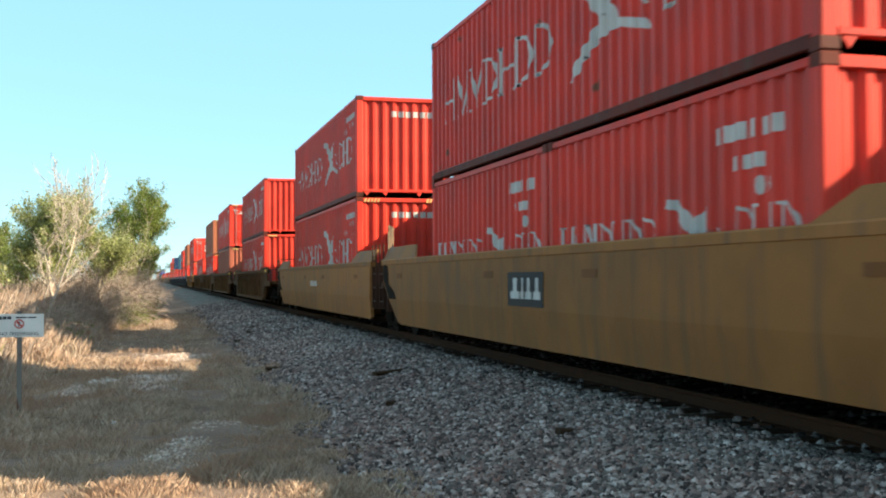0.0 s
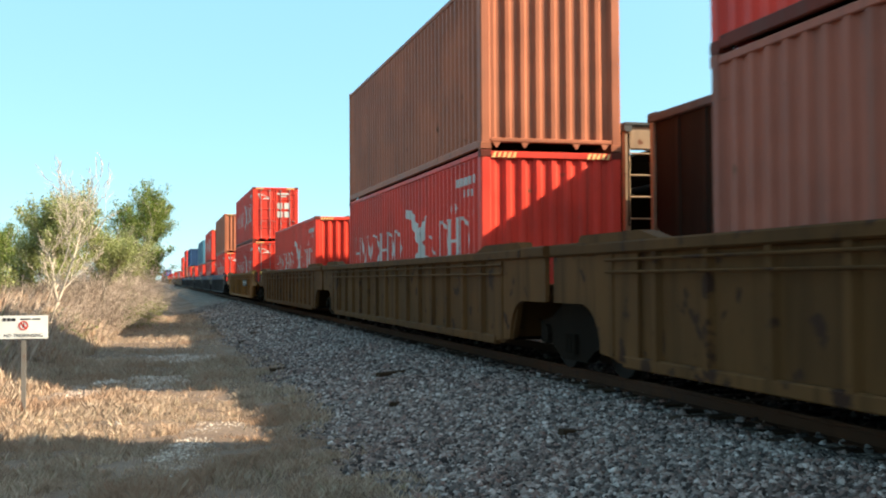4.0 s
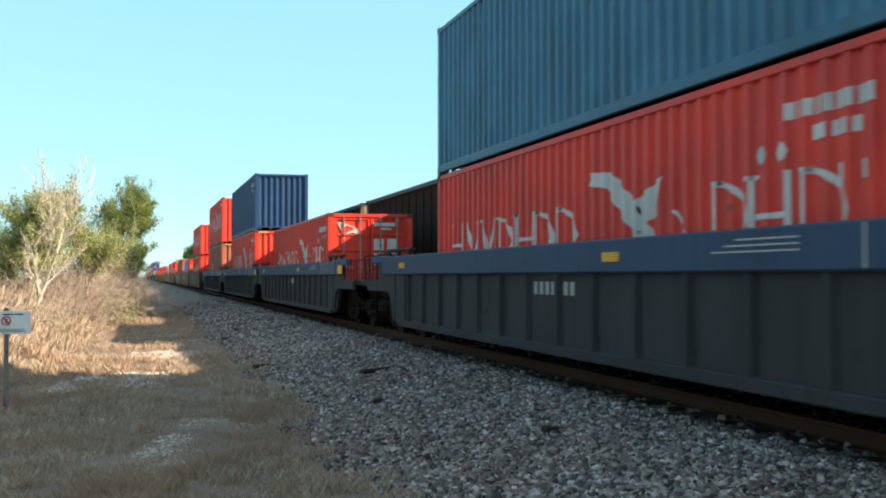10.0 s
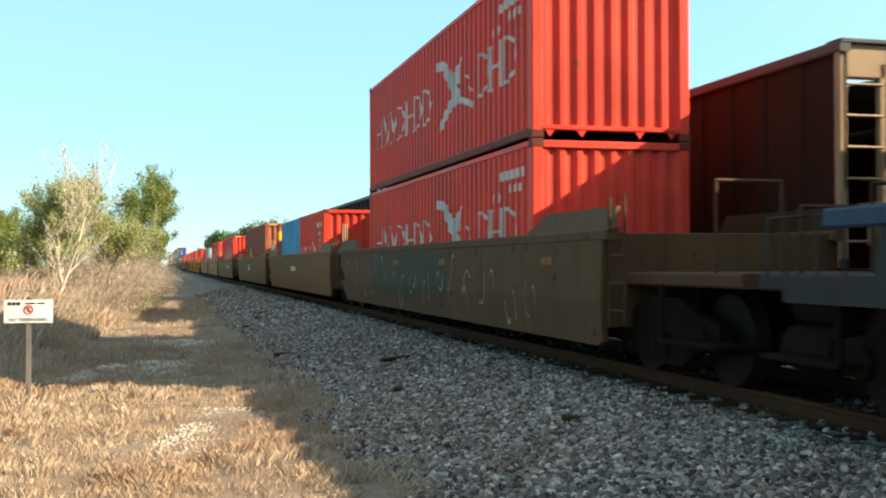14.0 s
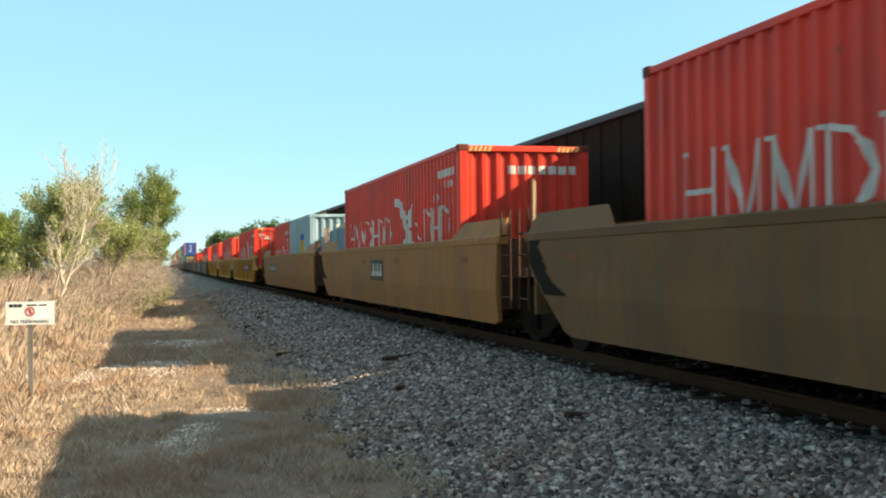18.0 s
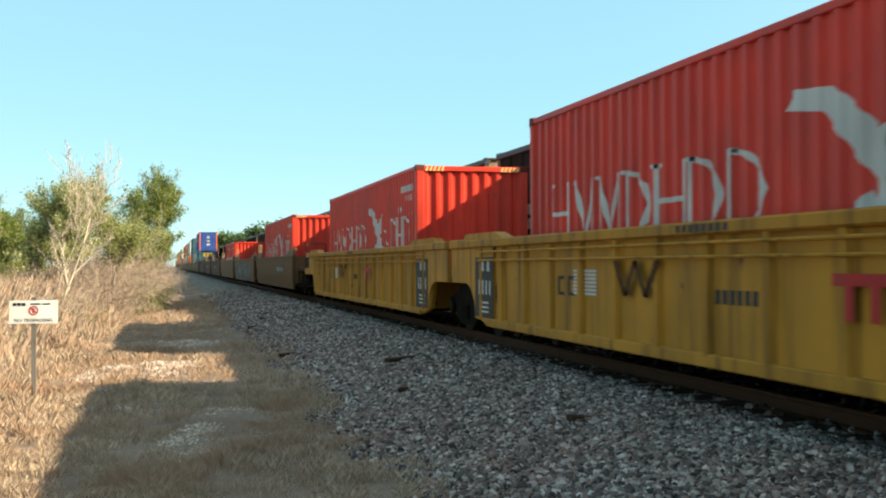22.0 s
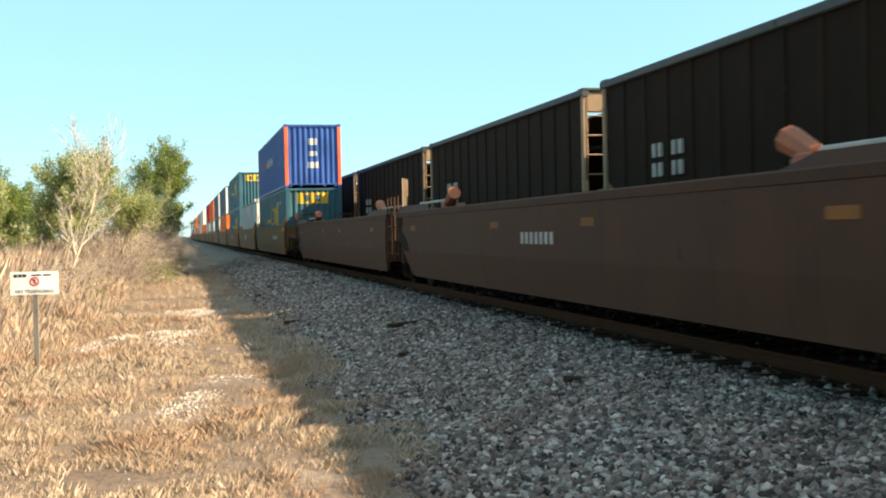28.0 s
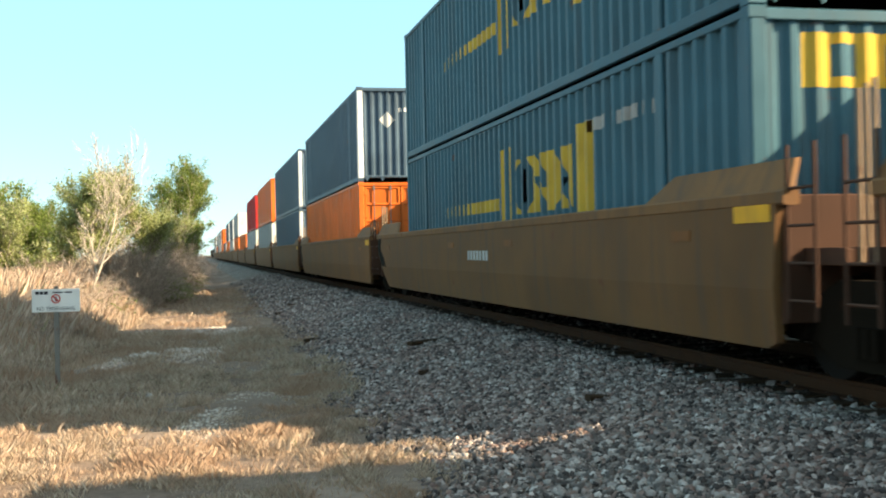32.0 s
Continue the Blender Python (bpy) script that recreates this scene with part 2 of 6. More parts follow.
# ---- mesh tools ----
class Shape:
    """Collects corners and faces for one mesh."""

    def __init__(self):
        self.v, self.f = [], []

    def add(self, verts, faces):
        k = len(self.v)
        self.v.extend(verts)
        self.f.extend([tuple(i + k for i in fc) for fc in faces])
        return self

    def box(self, x0, x1, y0, y1, z0, z1, c=0.0):
        """A box, its long edges chamfered by c."""
        if c <= 0:
            vs = [(x, y, z) for x in (x0, x1) for y in (y0, y1) for z in (z0, z1)]
            return self.add(vs, [(0, 1, 3, 2), (4, 6, 7, 5), (0, 4, 5, 1), (2, 3, 7, 6), (0, 2, 6, 4), (1, 5, 7, 3)])
        size = (x1 - x0, y1 - y0, z1 - z0)
        ax = size.index(max(size))
        o = [a for a in range(3) if a != ax]
        lo, hi = (x0, y0, z0), (x1, y1, z1)
        a0, a1, b0, b1 = lo[o[0]], hi[o[0]], lo[o[1]], hi[o[1]]
        ring = [(a0 + c, b0), (a1 - c, b0), (a1, b0 + c), (a1, b1 - c), (a1 - c, b1), (a0 + c, b1), (a0, b1 - c), (a0, b0 + c)]
        vs = []
        for end in (lo[ax], hi[ax]):
            for a, b in ring:
                p = [0, 0, 0]
                p[ax], p[o[0]], p[o[1]] = end, a, b
                vs.append(tuple(p))
        return self.add(vs, [tuple(range(7, -1, -1)), tuple(range(8, 16))] + [(i, (i + 1) % 8, (i + 1) % 8 + 8, i + 8) for i in range(8)])

    def prism(self, poly, axis, a, b):
        """A polygon of the two other axes, pushed along axis from a to b."""
        o = [k for k in range(3) if k != axis]
        n, vs = len(poly), []
        for end in (a, b):
            for q in poly:
                p = [0, 0, 0]
                p[axis], p[o[0]], p[o[1]] = end, q[0], q[1]
                vs.append(tuple(p))
        return self.add(vs, [tuple(range(n)), tuple(range(2 * n - 1, n - 1, -1))] + [(i, i + n, (i + 1) % n + n, (i + 1) % n) for i in range(n)])

    def tube(self, p0, p1, r0, r1=None, n=6):
        r1 = r0 if r1 is None else r1
        p0, p1 = Vector(p0), Vector(p1)
        d = (p1 - p0).normalized()
        u = d.orthogonal().normalized()
        w = d.cross(u)
        vs = []
        for p, r in ((p0, r0), (p1, r1)):
            for i in range(n):
                a = 2 * math.pi * i / n
                vs.append(tuple(p + r * (math.cos(a) * u + math.sin(a) * w)))
        return self.add(vs, [tuple(range(n - 1, -1, -1)), tuple(range(n, 2 * n))] + [(i, (i + 1) % n, (i + 1) % n + n, i + n) for i in range(n)])

    def mesh(self, name, material=None, smooth=False):
        me = bpy.data.meshes.new(name)
        me.from_pydata(self.v, [], self.f)
        bm = bmesh.new()
        bm.from_mesh(me)
        bmesh.ops.recalc_face_normals(bm, faces=bm.faces)
        bm.to_mesh(me)
        bm.free()
        if smooth:
            me.shade_smooth()
        if material:
            me.materials.append(material)
        me.update()
        return me


def part(name, shape, material, parent, label="", smooth=False, at=None):
    """One mesh object under a thing or a part. shape: a Shape, or a mesh that alike parts share."""
    me = shape.mesh(name, material, smooth) if isinstance(shape, Shape) else shape
    ob = new(name, me)
    ob.parent = parent
    if at is not None:
        ob.location = at
    if label:
        ob["label"] = label
    if name.endswith("_row"):
        ob["kind"] = "stuff"
    return ob


CACHE = {}


def shared(key, make):
    if key not in CACHE:
        CACHE[key] = make()
    return CACHE[key]


# ---- containers ----
PITCH, DEPTH = 0.278, 0.042


def profile(a, b, out, pitch=PITCH, depth=DEPTH):
    """Corrugation between a and b: places along the panel and how far each lies in from the face."""
    n = max(1, round((b - a) / pitch))
    s = (b - a) / n
    pts = []
    for i in range(n):
        y = a + i * s
        a0, a1, a2 = (0.26, 0.44, 0.82) if depth < 0.06 else (0.62, 0.72, 0.9)
        pts += [(y, 0.0), (y + a0 * s, 0.0), (y + a1 * s, depth), (y + a2 * s, depth)]
    pts.append((b, 0.0))
    return pts


def corrugated(pts, z0, z1, place):
    """A corrugated sheet; place(along, inward, z) gives the corner."""
    s = Shape()
    vs, fs = [], []
    for a, d in pts:
        vs += [place(a, d, z0), place(a, d, z1)]
    for i in range(len(pts) - 1):
        fs.append((2 * i, 2 * i + 2, 2 * i + 3, 2 * i + 1))
    return s.add(vs, fs)


def clip_strip(poly, a, b):
    """The part of a convex polygon (along, z) between a and b along."""
    for sign, lim in ((1, a), (-1, b)):
        out = []
        for i in range(len(poly)):
            p, q = poly[i], poly[(i + 1) % len(poly)]
            pi, qi = sign * (p[0] - lim) >= 0, sign * (q[0] - lim) >= 0
            if pi:
                out.append(p)
            if pi != qi:
                k = (lim - p[0]) / (q[0] - p[0])
                out.append((lim, p[1] + k * (q[1] - p[1])))
        poly = out
        if len(poly) < 3:
            return []
    return poly


def painted_on(polys, pts, place, lift=0.003):
    """Painted shapes (convex polygons of along, z) that follow a corrugated sheet."""
    s = Shape()
    for poly in polys:
        for (a, da), (b, db) in zip(pts, pts[1:]):
            if b - a < 1e-6:
                continue
            c = clip_strip(poly, a, b)
            if len(c) >= 3:
                s.add([place(p[0], da + (db - da) * (p[0] - a) / (b - a) - lift, p[1]) for p in c], [tuple(range(len(c)))])
    return s


def quad(a, z, w, h, lean=0.0):
    return [(a, z), (a + w, z), (a + w + lean, z + h), (a + lean, z + h)]


def glyph(a, z, w, h, k):
    """One tall painted sign of thin and thick strokes; a is its near edge."""
    t, q = 0.055 * h / 0.8, 0.15 * w                  # hairline and thick stroke
    out = [quad(a + w - t, z, t, h), quad(a + w - 2.2 * t, z, 3.4 * t, t * 0.8), quad(a + w - 2.2 * t, z + h - t * 0.8, 3.4 * t, t * 0.8)]
    if k % 3 == 0:                                    # two uprights and a rung
        out += [quad(a, z, q * 0.6, h), quad(a + q * 0.6, z + 0.47 * h, w - q, t), quad(a - 0.3 * t, z, q, t * 0.8)]
    elif k % 3 == 1:                                  # a thick slant between hairlines
        out += [[(a + 0.36 * w, z), (a + 0.36 * w + q, z), (a + w - 0.02, z + h), (a + w - q - 0.02, z + h)], [(a + 0.36 * w, z), (a + 0.4 * w, z), (a + 0.1 * w + t, z + h), (a + 0.1 * w, z + h)], quad(a, z, q, h)]
    else:                                             # an upright with a bowl
        for i in range(6):
            t0, t1 = -math.pi / 2 + i * math.pi / 6, -math.pi / 2 + (i + 1) * math.pi / 6
            ro, ri = lambda v: (a + w - t - (w - t) * math.cos(v), z + 0.5 * h + 0.5 * h * math.sin(v)), lambda v: (a + w - t - (w - t - q) * math.cos(v), z + 0.5 * h + (0.5 * h - t) * math.sin(v))
            out.append([ri(t0), ro(t0), ro(t1), ri(t1)])
    return out


def sail_cross(a, z, w, h):
    """A white mark like two folded sails that cross; a is its near edge."""
    X = lambda u, v: (a + w * (1 - u), z + h * v)
    rows = (((0.0, 0.9), (0.06, 1.0), (0.26, 0.97), (0.2, 0.85)), ((0.2, 0.85), (0.26, 0.97), (0.46, 0.72), (0.34, 0.62)), ((0.34, 0.62), (0.46, 0.72), (0.6, 0.5), (0.46, 0.44)),
            ((0.47, 0.71), (0.7, 0.86), (0.65, 0.58), (0.53, 0.5)), ((0.46, 0.46), (0.6, 0.5), (0.67, 0.3), (0.4, 0.26)), ((0.42, 0.42), (0.46, 0.26), (0.3, 0.16), (0.2, 0.2)),
            ((0.2, 0.2), (0.33, 0.18), (0.14, 0.0), (0.1, 0.02)), ((0.6, 0.4), (0.64, 0.3), (0.97, 0.13), (0.9, 0.25)), ((0.78, 0.6), (0.8, 0.6), (0.92, 0.36), (0.9, 0.36)))
    return [[X(*q) for q in poly] for poly in rows]


def container(n_end, z, length, height, body, ends="panel", marks="", label="", width=2.438, post=None, end_mat=None, trim=None, cat="shipping container", plain=False):
    """A container whose end nearest the start lies at n_end at 0 s."""
    hw = width / 2
    c = tagged(new("shipping_container"), label, cat, "containers on the train")
    c["y0"], c["z0"] = n_end, z
    key = (length, height, width, body.name)
    post = post or body
    P = 0.16
    L0, L1 = P, length - P
    side_pts = profile(L0, L1, 1, 0.36, 0.02) if trim else profile(L0, L1, 1, 0.31, 0.058) if length > 15 else profile(L0, L1, 1)
    for sgn, nm in ((-1, "side_panel"), (1, "side_panel")):
        place = lambda a, d, zz, sgn=sgn: (sgn * (hw - 0.012 - d), a, zz)
        part(nm, shared(key + ("side", sgn), lambda: corrugated(side_pts, 0.15, height - 0.09, place).mesh("side_panel", body)), None, c)
        for z0, z1, nm2 in ((0.03, 0.16, "bottom_rail"), (height - 0.1, height - 0.015, "top_rail")):
            x = sorted((sgn * hw * 0.998, sgn * (hw - 0.07)))
            part(nm2, shared(key + (nm2, sgn), lambda: Shape().box(x[0], x[1], L0, L1, z0, z1, 0.012).mesh(nm2, trim or (DARKRED if body == RED and z0 < 0.1 else body))), None, c)
        for y0, y1 in ((0, P), (length - P, length)):
            x = sorted((sgn * hw, sgn * (hw - 0.17)))
            part("corner_post", shared(key + ("post", sgn, y0, post.name, plain), lambda: Shape().box(x[0], x[1], y0 + 0.004, y1 - 0.004, 0.0 if plain else 0.117, height - 0.117, 0.02).mesh("corner_post", post)), None, c)
            for z0 in (() if plain else (0.0, height - 0.118)):
                part("corner_casting", shared(key + ("cast", sgn, y0, z0), lambda: casting(x, y0, y1, z0, sgn).mesh("corner_casting", STEEL if trim else DARKRED if body == RED else body)), None, c)
        if length > 15:
            for y in (1.98, length - 1.98):
                x = sorted((sgn * (hw - 0.002), sgn * (hw - 0.06)))
                part("lift_post", shared(key + ("lift", sgn, y), lambda: Shape().box(x[0], x[1], y - 0.09, y + 0.09, 0.15, height - 0.09, 0.015).mesh("lift_post", body)), None, c)
    roof_pts = profile(L0, L1, 1, 0.34, 0.02)
    part("roof", shared(key + ("roof",), lambda: corrugated_roof(roof_pts, hw - 0.06, height).mesh("roof", body)), None, c)
    part("underframe", shared(key + ("floor",), lambda: underframe(length, hw).mesh("underframe", BLACKSTEEL)), None, c)
    ew0, ew1 = -hw + 0.17, hw - 0.17
    for y, sgn in ((0, 1), (length, -1)):
        for z0, z1, nm2 in ((0.12, 0.19, "end_sill"), (height - 0.13, height - 0.02, "end_header")):
            yy = sorted((y, y + sgn * 0.1))
            part(nm2, shared(key + (nm2, y), lambda: end_beam(nm2, ew0, ew1, yy, z0, z1).mesh(nm2, end_mat or body)), None, c)
        if ends == "flat":
            part("end_panel", shared(key + ("flat", y), lambda: Shape().box(ew0, ew1, *sorted((y + sgn * 0.02, y + sgn * 0.06)), 0.16, height - 0.12, 0.01).mesh("end_panel", end_mat or body)), None, c)
        elif ends != "doors" or sgn < 0:
            pts = profile(ew0, ew1, 1, 0.25, 0.045)
            place = lambda a, d, zz: (a, y + sgn * (0.03 + d), zz)
            part("end_panel", shared(key + ("end", y, (end_mat or body).name), lambda: corrugated(pts, 0.16, height - 0.12, place).mesh("end_panel", end_mat or body)), None, c)
            if sgn > 0:
                end_marks(c, ends, marks, pts, place, height, hw)
    if trim:
        # Grey upright strips laid over the side sheet for its darker lines.
        posts = Shape()
        for i in range(round((L1 - L0) / 0.36) + 1):
            posts.box(-hw - 0.004, -hw + 0.03, L0 + 0.36 * i - 0.06, L0 + 0.36 * i + 0.06, 0.16, height - 0.1, 0.012)
        tagged(part("post_row", posts, STRIPGREY, c, "grey upright strips"), kind="stuff")
    if height > 2.7 and body in (RED, BROWN, RUSTBROWN) and not plain:
        for x0 in (-hw + 0.19, hw - 0.61):
            part("hazard_row", shared(("stripes", height, x0), lambda: hazard_stripes(x0, height).mesh("hazard_row", HAZARD)), None, c, "yellow and black warning stripes")
    if ends == "doors":
        container_doors(c, hw, height, body, marks, key)
    side_marks(c, marks, side_pts, hw, length, height)
    return c


def end_beam(kind, x0, x1, yy, z0, z1):
    """A cross beam of a container's end; the sill has gussets that reach down beside the lifting pockets."""
    s = Shape().box(x0, x1, yy[0], yy[1], z0, z1, 0.012)
    if kind == "end_sill":
        for x in (x0 + 0.02, x0 + 0.5, x1 - 0.7, x1 - 0.2):
            s.prism([(x, z0 + 0.01), (x + 0.16, z0 + 0.01), (x + 0.08, 0.02)], 1, yy[0] + 0.01, yy[0] + 0.03)
    return s


def hazard_stripes(x0, height):
    s = Shape()
    for i in range(5):
        a = x0 + 0.085 * i
        s.add([(a, -0.003, height - 0.125), (a + 0.045, -0.003, height - 0.125), (a + 0.08, -0.003, height - 0.03), (a + 0.035, -0.003, height - 0.03)], [(0, 1, 2, 3)])
    return s


def casting(x, y0, y1, z0, sgn):
    s = Shape().box(x[0] - 0.003, x[1] + 0.003, y0 - 0.003 if y0 == 0 else y0, y1 if y0 == 0 else y1 + 0.003, z0, z0 + 0.118, 0.012)
    xf = sgn * (max(abs(x[0]), abs(x[1])) + 0.004)
    s.box(*sorted((xf, xf - sgn * 0.02)), y0 + 0.05, y0 + 0.11, z0 + 0.03, z0 + 0.09)
    return s


def corrugated_roof(pts, hw, height):
    s = Shape()
    vs, fs = [], []
    for a, d in pts:
        vs += [(-hw, a, height - 0.03 - d), (hw, a, height - 0.03 - d)]
    for i in range(len(pts) - 1):
        fs.append((2 * i, 2 * i + 1, 2 * i + 3, 2 * i + 2))
    return s.add(vs, fs)


def underframe(length, hw):
    s = Shape().box(-hw + 0.07, hw - 0.07, 0.12, length - 0.12, 0.15, 0.17)
    return s


def container_doors(c, hw, height, body, marks, key):
    z0, z1 = 0.18, height - 0.14
    for sgn in (-1, 1):
        xa, xb = sorted((sgn * 0.012, sgn * (hw - 0.175)))

        hh = (z1 - z0) / 5
        door = lambda: Shape().box(xa, xb, 0.05, 0.08, z0, z1, 0.01).mesh("door", body)
        rail = shared(key + ("door_rail", sgn), lambda: Shape().box(xa + 0.01, xb - 0.01, 0.024, 0.056, -0.03, 0.03, 0.008).mesh("door_rail", body))
        stile = shared(key + ("door_stile", sgn), lambda: Shape().box(-0.03, 0.03, 0.022, 0.056, z0, z1, 0.008).mesh("door_stile", body))
        d = part("door", shared(key + ("door", sgn), door), None, c)
        for i in range(6):
            part("door_rail", rail, None, d, at=(0, 0, z0 + 0.03 + i * (z1 - z0 - 0.06) / 5))
        for x in (xa + 0.032, xb - 0.032):
            part("door_stile", stile, None, d, at=(x, 0, 0))
        for k in (0.27, 0.73):
            x = xa + (xb - xa) * k

            def bar():
                s = Shape().tube((x, 0.008, z0 - 0.06), (x, 0.008, z1 + 0.06), 0.017, n=6)
                for zz in (z0 + 0.02, z0 + 0.75, z0 + 1.5, z1 - 0.05):
                    s.box(x - 0.035, x + 0.035, -0.005, 0.03, zz - 0.03, zz + 0.03)
                return s.mesh("lock_rod", STEEL)
            part("lock_rod", shared(key + ("rod", sgn, k), bar), None, d, "grey steel lock rod")
            part("handle", shared(key + ("handle", sgn, k), lambda: Shape().tube((x, -0.01, z0 + 0.9), (x + 0.3, -0.012, z0 + 0.87), 0.012, n=5).mesh("handle", STEEL)), None, d)
        for zz in (z0 + 0.2, z0 + 0.9, z1 - 0.9, z1 - 0.2):
            xe = sgn * (hw - 0.175)
            part("hinge", shared(key + ("hinge", sgn, zz), lambda: Shape().box(*sorted((xe - sgn * 0.08, xe + sgn * 0.06)), 0.0, 0.03, zz - 0.04, zz + 0.04).mesh("hinge", body)), None, d)
    if "sail" in marks:
        X = lambda u, v: (-hw + 0.28 + u * 0.72, 0.026, height * 0.74 + v * 0.42)
        s = Shape()
        for poly in (((0, 0.95), (0.1, 1), (0.35, 0.75), (0.3, 0.65)), ((0, 0.95), (0.06, 0.95), (0.28, 0.2), (0.22, 0.12)), ((0.1, 1), (0.2, 0.95), (0.55, 0.75), (0.5, 0.68)), ((0.22, 0.12), (0.5, 0.42), (0.72, 0.5), (0.6, 0.3)), ((0.55, 0.72), (0.62, 0.72), (1.0, 0.2), (0.9, 0.22)), ((0.6, 0.3), (0.7, 0.48), (0.95, 0.2), (0.8, 0.18))):
            s.add([X(*p) for p in poly], [(0, 1, 2, 3)])
        part("sail_mark", s, LOGOWHITE, c, "white painted mark on the door")
        for k, (x0, zz, w, h) in enumerate(((0.1, 0.86, 0.62, 0.05), (0.3, 0.82, 0.3, 0.03), (0.1, 0.6, 0.28, 0.16), (0.48, 0.6, 0.28, 0.16), (0.1, 0.44, 0.28, 0.16), (0.48, 0.44, 0.28, 0.16))):
            part("data_plate", Shape().box(x0, x0 + w, 0.02, 0.027, height * zz, height * zz + h * 2.0), LOGOWHITE, c, "white data panel")


def end_marks(c, ends, marks, pts, place, height, hw):
    def put(nm, polys, mat_, lab):
        part(nm, painted_on(polys, pts, place), mat_, c, lab)
    if "topbar" in marks:
        put("number_row", [quad(-0.3 + i * 0.19, height - 0.52, 0.14, 0.15) for i in range(7)], LOGOWHITE, "row of white bars")
    if "sticker" in marks:
        put("hazard_sticker", [quad(-0.62, height - 0.85, 0.36, 0.42)], STICKER, "yellow square sticker")
    if "triangles" in marks:
        put("warning_sign", [[(0.1, 0.95), (0.3, 0.95), (0.2, 1.15)], [(0.4, 0.95), (0.6, 0.95), (0.5, 1.15)]], STICKER, "yellow warning triangles")
    if "uprightbars" in marks:
        put("number_row", [quad(0.5, height - 0.5 - i * 0.16, 0.06, 0.1) for i in range(8)], LOGOWHITE, "column of white marks")
    if "star" in marks:
        put("star_mark", [[(0.22, 1.72), (0.42, 1.68), (0.42, 1.76)], [(0.36, 1.72), (0.56, 1.68), (0.56, 1.76)], [(0.39, 1.5), (0.43, 1.72), (0.35, 1.72)], [(0.39, 1.94), (0.43, 1.7), (0.35, 1.7)]], REDTAG, "red star mark")
    if "blockend" in marks:
        put("block_mark", [quad(-0.75, height - 0.72, 1.4, 0.1), quad(-0.75, height - 0.32, 1.4, 0.1), quad(-0.75, height - 0.62, 0.3, 0.3), quad(-0.2, height - 0.62, 0.3, 0.3), quad(0.32, height - 0.62, 0.33, 0.3)], LOGOYELLOW, "yellow block lettering drawn as bars")
        put("data_plate", [quad(-0.1, 0.5, 0.6, 0.26)], LOGOWHITE, "white data panel")
    if "columnend" in marks:
        put("column_mark", [quad(-0.2, height - 0.95, 0.4, 0.3), quad(-0.2, height - 1.45, 0.4, 0.22), quad(-0.25, height - 2.0, 0.5, 0.28)], LOGOWHITE, "white column of marks")
    if "diamond" in marks:
        put("diamond_placard", [[(-0.62, height - 1.0), (-0.37, height - 0.75), (-0.12, height - 1.0), (-0.37, height - 1.25)]], LOGOWHITE, "white diamond placard")
        put("number_row", [quad(0.0 + i * 0.16, height - 0.75, 0.1, 0.12) for i in range(6)], LOGOWHITE, "row of white bars")


